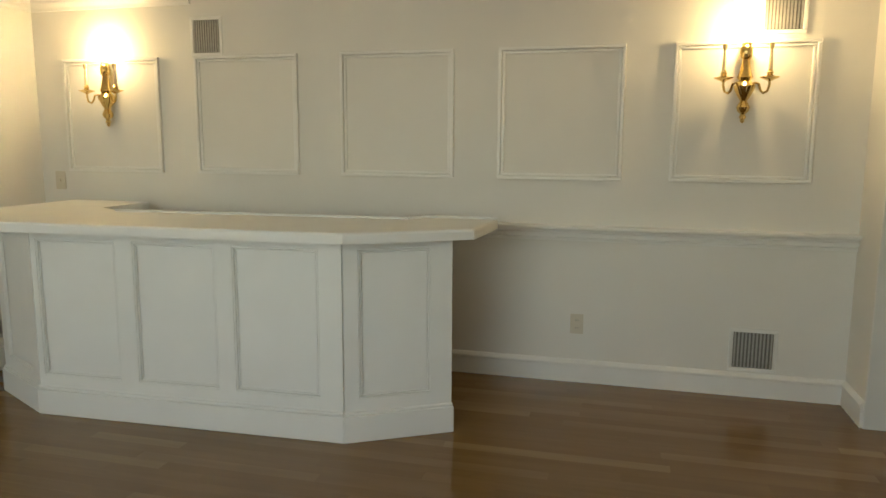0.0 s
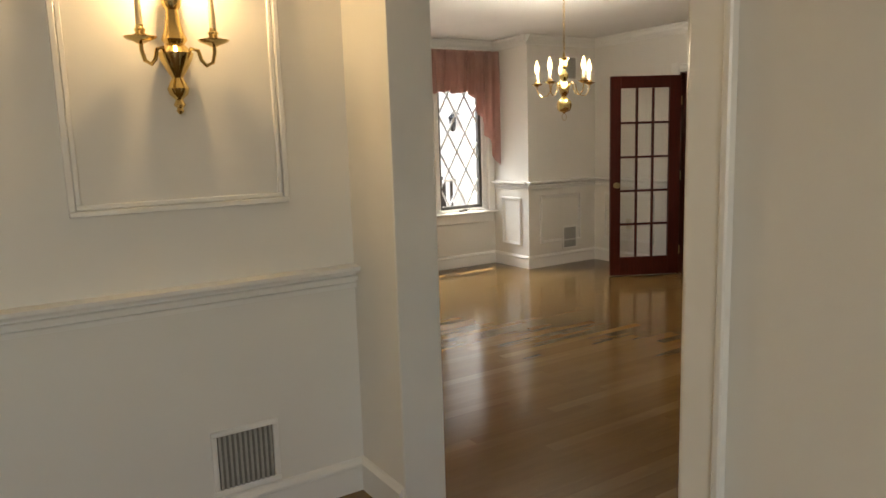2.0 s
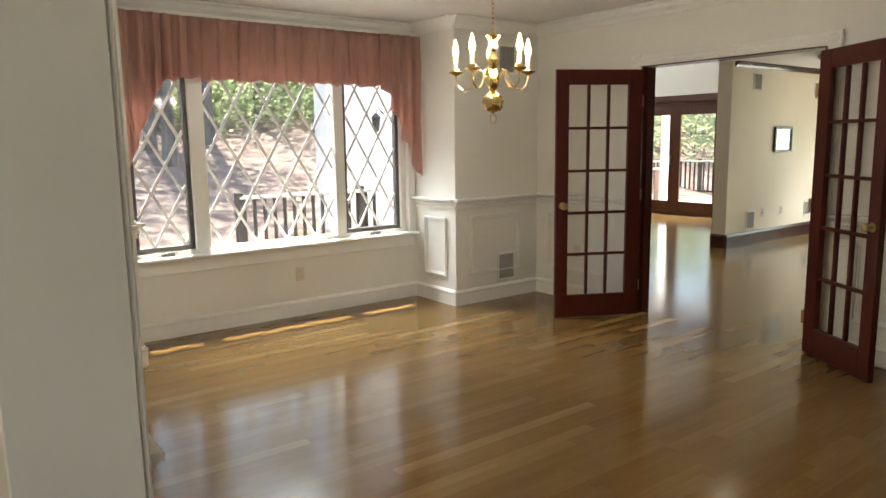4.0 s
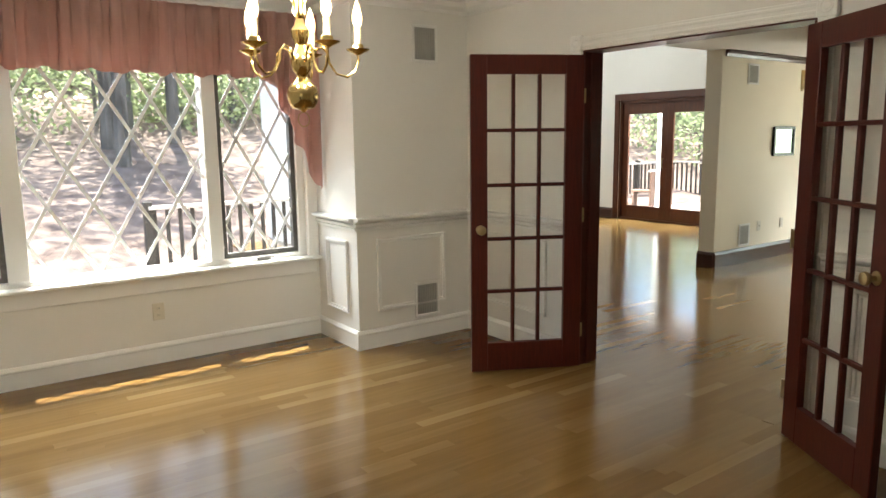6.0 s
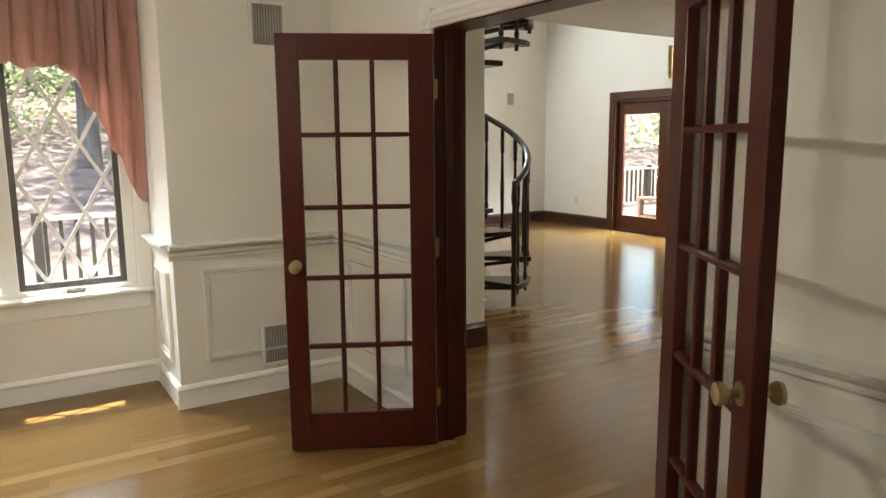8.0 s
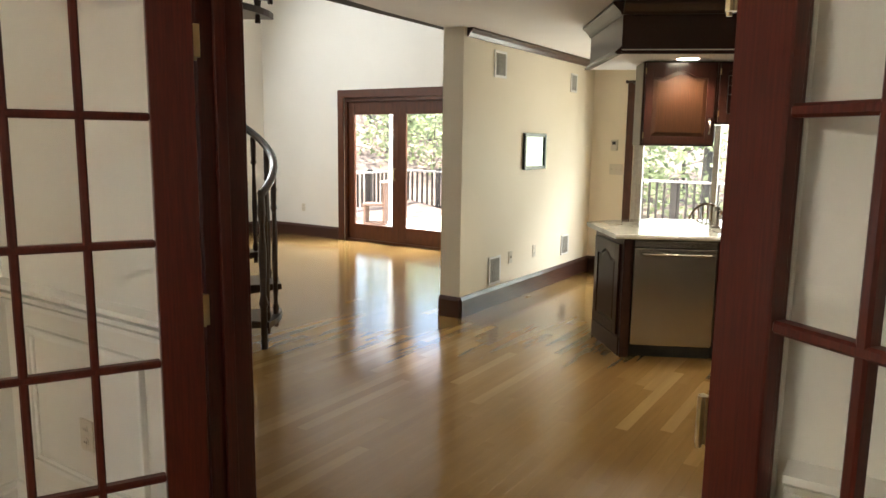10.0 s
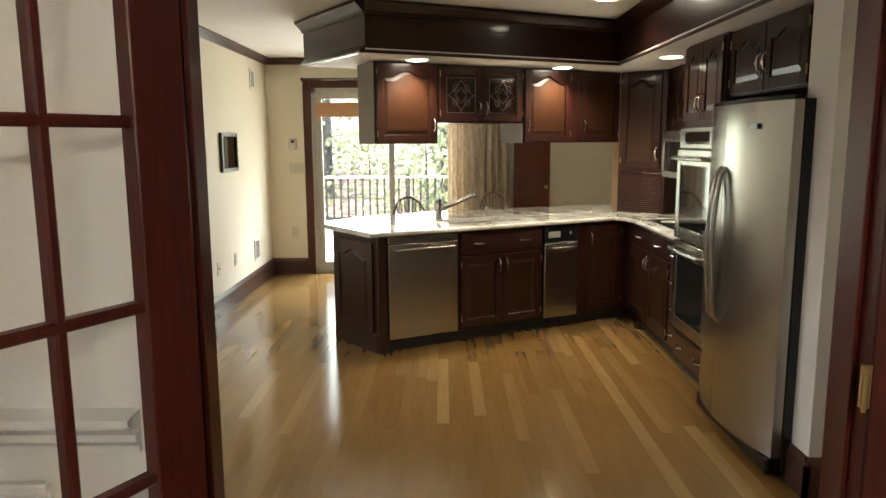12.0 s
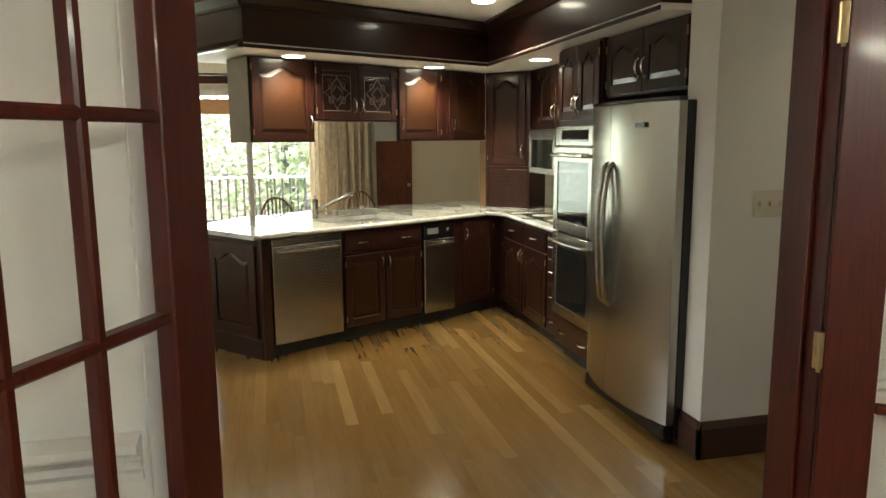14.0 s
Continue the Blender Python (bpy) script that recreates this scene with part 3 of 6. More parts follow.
plate("light_switch", 0.16, 0.122, pose(6.21, -0.08, 1.16, 0, 0, -90), "triple ivory light switch on the white wall end", 3)
plate("light_switch", 0.16, 0.122, pose(E1, 3.46, 1.165, 0, 0, -90), "ivory switch plate beside the sliding door", 3)
plate("wall_outlet", 0.078, 0.12, pose(E1, 3.46, 0.43, 0, 0, -90), "ivory outlet beside the sliding door")
plate("light_switch", 0.075, 0.12, pose(9.45, STB0, 0.36), "white low wall plate on the nook wall")
plate("wall_outlet", 0.075, 0.12, pose(9.97, STB0, 0.36), "white outlet on the nook wall")
plate("wall_outlet", 0.075, 0.12, pose(PE, 8.62, 0.39, 0, 0, -90), "white outlet on the living room wall")
tp = thing("thermostat", "small ivory thermostat beside the sliding door", "thermostat", pose(E1, 3.45, 1.44, 0, 0, -90))
part("case", box(BM(), 0, 0.08, -0.028, 0, 0, 0.125, 0.006), IVORY, tp)
part("dial_face", box(BM(), 0.02, 0.06, -0.031, -0.027, 0.07, 0.105), DARK, tp)


# ---- brass sconces ----
def sconce(m, label):
    s_ = thing("wall_sconce", label, "sconce", m, "brass wall sconces")
    b = BM()
    lathe(b, [(0.004, -0.03), (0.013, -0.02), (0.010, -0.01), (0.020, 0.0), (0.012, 0.018), (0.030, 0.035), (0.036, 0.055), (0.026, 0.075), (0.018, 0.09), (0.034, 0.115), (0.052, 0.15), (0.058, 0.17), (0.040, 0.19), (0.032, 0.20),
              (0.042, 0.215), (0.034, 0.235), (0.026, 0.265), (0.022, 0.295), (0.020, 0.310), (0.030, 0.325), (0.034, 0.350), (0.032, 0.372), (0.024, 0.385), (0.028, 0.395), (0.014, 0.405)], (0, -0.048, 0), 20)
    part("back_body", b, BRASS, s_, "fluted polished brass body", True)
    part("lit_bulb", lathe(BM(), [(0.010, 0.404), (0.016, 0.414), (0.017, 0.424), (0.009, 0.438), (0.002, 0.444)], (0, -0.048, 0), 14), BULB, s_, "lit bulb on top of the brass body", True)
    for sx in (-1, 1):
        b = BM()
        pts = [(sx * 0.03, -0.06, 0.16), (sx * 0.046, -0.075, 0.185), (sx * 0.066, -0.085, 0.178), (sx * 0.074, -0.09, 0.145), (sx * 0.088, -0.095, 0.128), (sx * 0.108, -0.10, 0.138), (sx * 0.116, -0.10, 0.17), (sx * 0.116, -0.10, 0.195)]
        tube(b, pts, 0.0065, 8)
        arm = part("arm", b, BRASS, s_, "", True)
        b = lathe(BM(), [(0.010, 0.190), (0.020, 0.196), (0.046, 0.206), (0.052, 0.212), (0.030, 0.216), (0.014, 0.224), (0.018, 0.236), (0.012, 0.242), (0.012, 0.25)], (sx * 0.116, -0.10, 0), 18)
        part("drip_pan", b, BRASS, s_, "", True)
        b = lathe(BM(), [(0.0115, 0.25), (0.0095, 0.30), (0.0072, 0.352), (0.009, 0.356)], (sx * 0.116, -0.10, 0), 12)
        part("candle_sleeve", b, CANDLE, s_, "tapered cream candle sleeve", True)
        b = lathe(BM(), [(0.007, 0.356), (0.012, 0.368), (0.013, 0.384), (0.011, 0.388), (0.004, 0.386)], (sx * 0.116, -0.10, 0), 12)
        part("bulb_cup", b, AGED, s_, "unlit dull brass bulb cup", True)
    return s_


sconce(pose(-0.64, 0, 1.60), "polished brass two-arm candle sconce, lit, in a wall panel")
sconce(pose(-4.735, 0, 1.585), "polished brass two-arm candle sconce, lit, in a wall panel")
for x in (-0.64, -4.735):
    lamp("sconce_lamp", "POINT", 2.9, WARM, pose(x, -0.115, 2.06), radius=0.03)


# ---- white bar ----
bar = thing("bar_counter", "white painted panelled bar with canted ends and thick top", "bar", pose(0, 0, 0))
BP = [(-4.243, -1.269), (-2.528, -1.204), (-2.063, -0.929)]
OUT = [(-4.72, -1.03), BP[0], BP[1], BP[2], (-2.16, -0.76), (-2.63, -0.86), (-4.20, -0.92), (-4.46, -0.80), (-4.46, -0.30), (-4.72, -0.30)]
part("body", prism(BM(), OUT, 0, 1.0), BARW, bar)


def face_panels(a, c, cuts, z0, z1):
    """Recessed-panel frames on the bar face from a to c."""
    a, c = Vector(a), Vector(c)
    d = (c - a)
    ln = d.length
    m = Matrix.Translation((a.x, a.y, 0)) @ Matrix.Rotation(math.atan2(d.y, d.x), 4, "Z")
    b = BM()
    box(b, 0, ln, -0.016, 0, 0.12, z0)
    box(b, 0, ln, -0.016, 0, z1, 1.0)
    edges = [0.0] + list(cuts) + [ln]
    for k in range(0, len(edges), 2):
        box(b, edges[k], edges[k + 1], -0.016, 0, z0, z1)
    o = part("panel_frame", b, BARW, bar)
    o.matrix_basis = m
    for k in range(1, len(edges) - 1, 2):
        w = edges[k + 1] - edges[k]
        o = part("panel_bead", frame_bars(BM(), w, z1 - z0, 0.022, 0.012), BARW, bar)
        o.matrix_basis = m @ Matrix.Translation((edges[k], -0.002, z0))
    b = BM()
    box(b, -0.008, ln + 0.008, -0.034, 0, 0, 0.135, 0.003)
    box(b, -0.004, ln + 0.004, -0.026, 0, 0.135, 0.152, 0.004)
    o = part("plinth", b, BARW, bar)
    o.matrix_basis = m


face_panels(BP[0], BP[1], [0.03, 0.50, 0.60, 1.06, 1.15, 1.60], 0.215, 0.955)
face_panels(BP[1], BP[2], [0.07, 0.43], 0.215, 0.955)
face_panels((-4.72, -1.03), BP[0], [0.08, 0.45], 0.215, 0.955)
TOP = [(-4.95, -1.02), (-4.33, -1.42), (-2.46, -1.36), (-1.93, -1.02), (-1.90, -0.56), (-2.28, -0.58), (-2.36, -0.70), (-4.10, -0.78), (-4.36, -0.62), (-4.36, -0.16), (-4.95, -0.16)]
part("bar_top", prism(BM(), TOP, 1.0, 1.052, 0.012), BARW, bar, "thick white painted top with eased edge")
for a_, c_ in (((-1.905, -0.565), (-2.28, -0.585)), ((-2.28, -0.585), (-2.36, -0.705)), ((-2.36, -0.705), (-4.10, -0.785))):
    d_ = Vector(c_) - Vector(a_)
    lip = part("back_lip", box(BM(), -0.004, d_.length + 0.004, 0.0, 0.022, 1.0525, 1.064, 0.003), BARW, bar)
    lip.matrix_basis = Matrix.Translation((a_[0], a_[1], 0)) @ Matrix.Rotation(math.atan2(d_.y, d_.x), 4, "Z")
part("work_shelf", prism(BM(), [(-2.40, -0.72), (-2.16, -0.60), (-2.16, -0.30), (-4.34, -0.30), (-4.34, -0.60), (-4.12, -0.80)], 0.955, 0.985), BARW, bar, "lower white shelf behind the top")

# brick hearth edge beside the bar
fp = thing("fireplace_surround", "tan stone fireplace surround on the bar side wall", "fireplace", pose(-5.36, -0.9, 0))
b = BM()
for k in range(6):
    box(b, 0.0, 0.10 + 0.006 * (k % 2), -0.55, 0.30, 0.16 + k * 0.072, 0.16 + k * 0.072 + 0.066, 0.004)
part("stone_courses", b, STONE, fp)
part("hearth", box(BM(), 0.0, 0.30, -0.6, 0.34, 0, 0.15, 0.006), TRIM, fp, "white painted raised hearth edge")

# ---- dining window ----
win = thing("window_1", "white framed three-part window with diamond lattice", "window", pose(0, NW, 0), kind="structure")
b = BM()
FD0, FD1 = 0.02, 0.15
box(b, WX0, WX1, FD0, FD1, WZ0, WZ0 + 0.035)
box(b, WX0, WX1, FD0, FD1, WZ1 - 0.04, WZ1)
for x0, x1 in ((WX0, WX0 + 0.05), (1.70, 1.82), (2.955, 3.05), (WX1 - 0.06, WX1)):
    box(b, x0, x1, FD0, FD1, WZ0 + 0.035, WZ1 - 0.04, 0.004)
part("window_frame", b, TRIM, win)
b = BM()
box(b, WX0 - 0.09, WX0, -0.020, 0, WZ0, WZ1 + 0.09, 0.004)
box(b, WX1, WX1 + 0.085, -0.020, 0, WZ0, WZ1 + 0.09, 0.004)
box(b, WX0, WX1, -0.020, 0, WZ1, WZ1 + 0.09, 0.004)
part("casing", b, TRIM, win)
part("window_sill", box(BM(), BX0 + 0.002, BX1 - 0.002, -0.075, 0.14, WZ0 - 0.022, WZ0 + 0.004, 0.006), TRIM, win)
part("apron", box(BM(), BX0 + 0.03, BX1 - 0.03, -0.018, 0, WZ0 - 0.13, WZ0 - 0.022, 0.004), TRIM, win)


def lattice(x0, x1, z0, z1, pw, ph):
    """Diagonal muntins clipped to a light."""
    b = BM()
    w, h = x1 - x0, z1 - z0
    s_ = ph / pw
    t = 0.0105

    def clip(c, sign):
        pts = []
        for x in (0.0, w):
            z = c + sign * s_ * x
            if 0 <= z <= h:
                pts.append((x, z))
        for z in (0.0, h):
            x = (z - c) / (sign * s_)
            if 0 < x < w:
                pts.append((x, z))
        return pts[:2]

    k = -int(w * s_ / ph) - 2
    while k * ph < h + w * s_ + ph:
        for sign in (1, -1):
            pts = clip(k * ph + ph / 2, sign)
            if len(pts) == 2:
                (xa, za), (xb, zb) = pts
                d = Vector((xb - xa, 0, zb - za))
                if d.length > 0.02:
                    n = Vector((-d.z, 0, d.x)).normalized() * t
                    y0, y1 = (0.070, 0.078) if sign > 0 else (0.079, 0.087)
                    q = [(x0 + xa + n.x, z0 + za + n.z), (x0 + xa - n.x, z0 + za - n.z), (x0 + xb - n.x, z0 + zb - n.z), (x0 + xb + n.x, z0 + zb + n.z)]
                    slab(b, q, y0, y1)
        k += 1
    return b


LIGHTS = ((WX0 + 0.05, 1.70, True), (1.82, 2.955, False), (3.05, WX1 - 0.06, True))
for x0, x1, sash in LIGHTS:
    z0, z1 = WZ0 + 0.04, WZ1 - 0.045
    if sash:
        b = BM()
        e = 0.034
        box(b, x0, x1, 0.05, 0.10, z0, z0 + e)
        box(b, x0, x1, 0.05, 0.10, z1 - e, z1)
        box(b, x0, x0 + e, 0.05, 0.10, z0 + e, z1 - e)
        box(b, x1 - e, x1, 0.05, 0.10, z0 + e, z1 - e)
        sh = part("casement_sash", b, ALU, win, "dark bronze casement sash")
        b = BM()
        box(b, (x0 + x1) / 2 - 0.05, (x0 + x1) / 2 + 0.05, 0.0, 0.04, WZ0 + 0.006, WZ0 + 0.028, 0.003)
        tube(b, [((x0 + x1) / 2, 0.01, WZ0 + 0.03), ((x0 + x1) / 2 + 0.03, -0.01, WZ0 + 0.034), ((x0 + x1) / 2 + 0.07, -0.012, WZ0 + 0.03)], 0.005, 6)
        part("crank", b, ALU, win, "dark casement crank")
        x0, x1, z0, z1 = x0 + e, x1 - e, z0 + e, z1 - e
    g = part("pane", box(BM(), x0, x1, 0.090, 0.094, z0, z1), GLASS, win)
    g.visible_shadow = False
    part("lattice", lattice(x0, x1, z0, z1, 0.235 if sash else 0.27, 0.415 if sash else 0.455), LEAD, win, "white diamond lattice")

# rose valance with pinch pleats and side jabots
val = thing("window_valance", "pleated rose fabric valance with tapering side jabots", "valance", pose(0, NW - 0.10, 0))


def pleats(x0, x1, zt, bottom, wave, amp, n):
    """A hanging cloth from x0 to x1 with folds; bottom(x) is its lower edge."""
    b = BM()
    rows = 12
    grid = []
    for k in range(n + 1):
        x = x0 + (x1 - x0) * k / n
        col = []
        zb = bottom(x)
        for j in range(rows + 1):
            f = j / rows
            pinch = 1.0 if f > 0.16 else 0.45 + 3.4 * abs(f - 0.07)
            ph = 2 * math.pi * x / wave
            y = amp * pinch * (math.sin(ph) + 0.35 * math.sin(2.3 * ph + 1.0 + 2 * f))
            col.append(b.verts.new((x + 0.006 * math.sin(ph * 1.7 + 3 * f), y, zt + (zb - zt) * f)))
        grid.append(col)
    for a, c in zip(grid, grid[1:]):
        for j in range(rows):
            b.faces.new((a[j], a[j + 1], c[j + 1], c[j]))
    return b


def cloth(name, b, parent, mat=ROSE):
    ob = part(name, b, mat, parent, "", True)
    so = ob.modifiers.new("thickness", "SOLIDIFY")
    so.thickness = 0.004
    return ob


cloth("valance_cloth", pleats(1.30, 3.60, 2.42, lambda x: 1.965 + 0.010 * math.sin(23 * x) + 0.008 * math.sin(51 * x), 0.098, 0.017, 300), val)
cloth("jabot", pleats(3.35, 3.775, 2.42, lambda x: 1.96 - 0.80 * max(0.0, min(1.0, (x - 3.38) / 0.36)) ** 1.15 - 0.02 * math.sin(60 * x), 0.105, 0.028, 80), val).location = (0, -0.03, 0)
cloth("jabot", pleats(1.115, 1.54, 2.42, lambda x: 1.96 - 0.80 * max(0.0, min(1.0, (1.51 - x) / 0.36)) ** 1.15 - 0.02 * math.sin(60 * x), 0.105, 0.028, 80), val).location = (0, -0.03, 0)
part("mounting_board", box(BM(), 1.12, 3.77, -0.02, 0.098, 2.42, 2.44), TRIM, val, "white board behind the heading")

# ---- chandelier ----
ch = thing("chandelier", "polished brass five-arm chandelier with lit candle bulbs", "chandelier", pose(2.485, 1.447, 0))
part("body", lathe(BM(), [(0.004, 1.625), (0.012, 1.632), (0.040, 1.640), (0.053, 1.66), (0.057, 1.69), (0.050, 1.716), (0.032, 1.732), (0.016, 1.75), (0.034, 1.775), (0.038, 1.80), (0.038, 1.815), (0.028, 1.83), (0.018, 1.86),
                            (0.030, 1.885), (0.034, 1.91), (0.020, 1.93), (0.014, 1.95), (0.026, 1.975), (0.022, 2.0), (0.040, 2.03), (0.012, 2.04), (0.008, 2.07)]), BRASS, ch, "", True)
b = BM()
tube(b, [(0.022 * math.cos(a * math.pi / 8), 0, 1.60 + 0.026 * math.sin(a * math.pi / 8)) for a in range(17)], 0.0025, 6)
part("ring", b, AGED, ch, "small brass pull ring", True)
b = BM()
for k in range(18):
    z = 2.07 + k * 0.0245
    q = [(0.008 * math.cos(a * math.pi / 4), 0, z + 0.016 + 0.016 * math.sin(a * math.pi / 4)) for a in range(9)]
    if k % 2:
        q = [(y, x, z_) for x, y, z_ in q]
    tube(b, q, 0.002, 5)
part("chain", b, BRASS, ch)
part("canopy", lathe(BM(), [(0.008, CD - 0.05), (0.03, CD - 0.035), (0.062, CD - 0.012), (0.066, CD)]), BRASS, ch, "", True)
for k in range(5):
    a = 2 * math.pi * k / 5 + 0.94
    c, s_ = math.cos(a), math.sin(a)
    prof = [(0.035, 1.80), (0.05, 1.845), (0.075, 1.855), (0.095, 1.835), (0.10, 1.80), (0.125, 1.762), (0.165, 1.752), (0.194, 1.775), (0.206, 1.81), (0.206, 1.835)]
    part("arm", tube(BM(), [(r * c, r * s_, z) for r, z in prof], 0.0046, 8), BRASS, ch, "", True)
    at = (0.206 * c, 0.206 * s_, 0)
    part("drip_pan", lathe(BM(), [(0.008, 1.83), (0.018, 1.836), (0.040, 1.846), (0.044, 1.851), (0.022, 1.853), (0.020, 1.868), (0.012, 1.87)], at, 16), BRASS, ch, "", True)
    part("candle_sleeve", lathe(BM(), [(0.0125, 1.868), (0.012, 1.926), (0.009, 1.930)], at, 12), CANDLE, ch, "cream candle sleeve", True)
    part("bulb", lathe(BM(), [(0.009, 1.930), (0.0155, 1.944), (0.0180, 1.960), (0.0155, 1.978), (0.0095, 2.000), (0.004, 2.018), (0.002, 2.024)], at, 14), CBULB, ch, "lit flame-tip bulb", True)
for k in range(5):
    a = 2 * math.pi * k / 5 + 0.94
    lamp("chandelier_lamp", "POINT", 6.0, LAMPW, pose(2.485 + 0.206 * math.cos(a), 1.447 + 0.206 * math.sin(a), 1.963), radius=0.028)


# ---- french doors ----
def french_leaf(m, label, w):
    """A 15-light leaf; local x runs from the hinge to the free edge."""
    h, t = 2.03, 0.040
    d = thing("french_door", label, "door", m, "french door leaves", "")
    st0, st1, tr, br = 0.118, 0.105, 0.118, 0.195
    part("stile", box(BM(), 0, st0, 0, t, 0.008, h, 0.003), MAHOG, d)
    part("stile", box(BM(), w - st1, w, 0, t, 0.008, h, 0.003), MAHOG, d)
    part("top_rail", box(BM(), st0, w - st1, 0, t, h - tr, h, 0.002), MAHOG, d)
    part("bottom_rail", box(BM(), st0, w - st1, 0, t, 0.008, br, 0.002), MAHOG, d)
    gx0, gx1, gz0, gz1 = st0, w - st1, br, h - tr
    me_v = finish(box(BM(), -0.011, 0.011, 0.004, t - 0.004, gz0, gz1, 0.005), "muntin", MAHOG)
    for k in (1, 2):
        o = new("muntin", me_v)
        o.parent = d
        o.location = (gx0 + (gx1 - gx0) * k / 3, 0, 0)
    me_h = finish(box(BM(), gx0, gx1, 0.0035, t - 0.0035, -0.011, 0.011, 0.005), "muntin", MAHOG)
    for k in range(1, 5):
        o = new("muntin", me_h)
        o.parent = d
        o.location = (0, 0, gz0 + (gz1 - gz0) * k / 5)
    pw, ph = (gx1 - gx0) / 3, (gz1 - gz0) / 5
    me_p = finish(box(BM(), 0.008, pw - 0.008, t / 2 - 0.0015, t / 2 + 0.0015, 0.008, ph - 0.008), "pane", GLASS)
    for i in range(3):
        for j in range(5):
            o = new("pane", me_p)
            o.parent = d
            o.location = (gx0 + i * pw, 0, gz0 + j * ph)
            o.visible_shadow = False
    for side in (-1, 1):
        b = lathe(BM(), [(0.030, 0), (0.030, 0.004), (0.012, 0.008), (0.011, 0.028), (0.024, 0.036), (0.030, 0.048), (0.027, 0.060), (0.012, 0.066)], seg=18)
        k_ = part("door_knob", b, AGED, d, "aged brass knob", True)
        k_.matrix_basis = pose(w - 0.058, t if side > 0 else 0, 0.945, -90 if side > 0 else 90)
    for z in (0.25, 1.02, 1.78):
        b = BM()
        box(b, -0.022, 0.0, -0.001, 0.012, z - 0.045, z + 0.045, 0.001)
        tube(b, [(-0.010, -0.004, z - 0.045), (-0.010, -0.004, z + 0.045)], 0.007, 8)
        tube(b, [(-0.010, -0.004, z - 0.053), (-0.010, -0.004, z - 0.046)], 0.005, 8)
        part("hinge", b, AGED, d, "brass butt hinge")
    return d


french_leaf(pose(4.789, 2.226, 0, 0, 0, 152.0) @ Matrix.Translation((0.010, 0, 0)), "open dark red mahogany french door with fifteen panes", 0.729)
french_leaf(pose(4.810, 0.803, 0, 0, 0, -123.0) @ Matrix.Translation((0.018, -0.040, 0)), "open dark red mahogany french door with fifteen panes", 0.684)

# door frame: white casing on the dining side with corner blocks, dark lining, steel head track
b = BM()
for y0, y1 in ((D1, D1 + 0.085), (D0 - 0.085, D0)):
    box(b, DE0 - 0.020, DE0, y0, y1, 0, 2.06, 0.004)
box(b, DE0 - 0.020, DE0, D0, D1, 2.062, 2.145, 0.004)
box(b, DE0 - 0.026, DE0, D0, D1, 2.078, 2.095, 0.004)
box(b, DE0 - 0.026, DE0, D0, D1, 2.112, 2.130, 0.004)
for y0, y1 in ((D1 - 0.004, D1 + 0.092), (D0 - 0.092, D0 + 0.004)):
    box(b, DE0 - 0.030, DE0, y0, y1, 2.056, 2.155, 0.005)
solid("french_door_casing", b, TRIM, "white fluted door casing with corner blocks", "trim")
for y in (D1 + 0.044, D0 - 0.044):
    solid("trim_rosette", lathe(BM(), [(0.034, 0), (0.034, 0.004), (0.028, 0.008), (0.02, 0.004), (0.012, 0.009), (0.004, 0.010)], seg=18), TRIM, "white turned rosette", "trim", smooth=True, m=pose(DE0 - 0.030, y, 2.105, 0, -90, 0))
lin = thing("french_door_lining", "dark mahogany door lining and kitchen-side casing", "trim", kind="structure")
for y0, y1 in ((D1 - 0.020, D1), (D0, D0 + 0.020)):
    part("jamb", box(BM(), DE0 - 0.005, DE1 + 0.005, y0, y1, 0, 2.052, 0.002), MAHOG, lin)
part("head", box(BM(), DE0 - 0.005, DE1 + 0.005, D0, D1, 2.053, 2.075), MAHOG, lin)
for y0, y1 in ((D1 - 0.01, D1 + 0.085), (D0 - 0.085, D0 + 0.01)):
    part("side_casing", box(BM(), DE1 + 0.006, DE1 + 0.025, y0, y1, 0, 2.15, 0.004), MAHOG, lin)
part("head_casing", box(BM(), DE1 + 0.006, DE1 + 0.024, D0 + 0.011, D1 - 0.011, 2.06, 2.15, 0.004), MAHOG, lin)
for y in (D1 + 0.040, D0 - 0.040):
    part("corner_block", box(BM(), DE1 + 0.006, DE1 + 0.032, y - 0.052, y + 0.052, 2.052, 2.158, 0.005), MAHOG, lin)
    part("rosette", lathe(BM(), [(0.036, 0), (0.036, 0.005), (0.028, 0.009), (0.02, 0.004), (0.012, 0.010), (0.004, 0.011)], seg=18), MAHOG, lin, "", True).matrix_basis = pose(DE1 + 0.032, y, 2.105, 0, 90, 0)
for y, sgn in ((D1 - 0.021, -1), (D0 + 0.021, 1)):
    part("door_stop", box(BM(), DE0 + 0.045, DE0 + 0.085, min(y, y + 0.012 * sgn), max(y, y + 0.012 * sgn), 0, 2.05, 0.002), MAHOG, lin)

# ---- kitchen cabinets: local x along the front, y into the depth ----


def arch(x0, x1, z0, zs, rise, n=10):
    """Outline of a field with a cathedral arch on top, counter-clockwise from below left."""
    pts = [(x0, z0), (x1, z0), (x1, zs)]
    sh = (x1 - x0) * 0.16
    for k in range(n + 1):
        f = k / n
        x = x1 - sh - (x1 - x0 - 2 * sh) * f
        pts.append((x, zs + rise * (0.5 - 0.5 * math.cos(2 * math.pi * f)) ** 0.75))
    pts.append((x0, zs))
    return pts


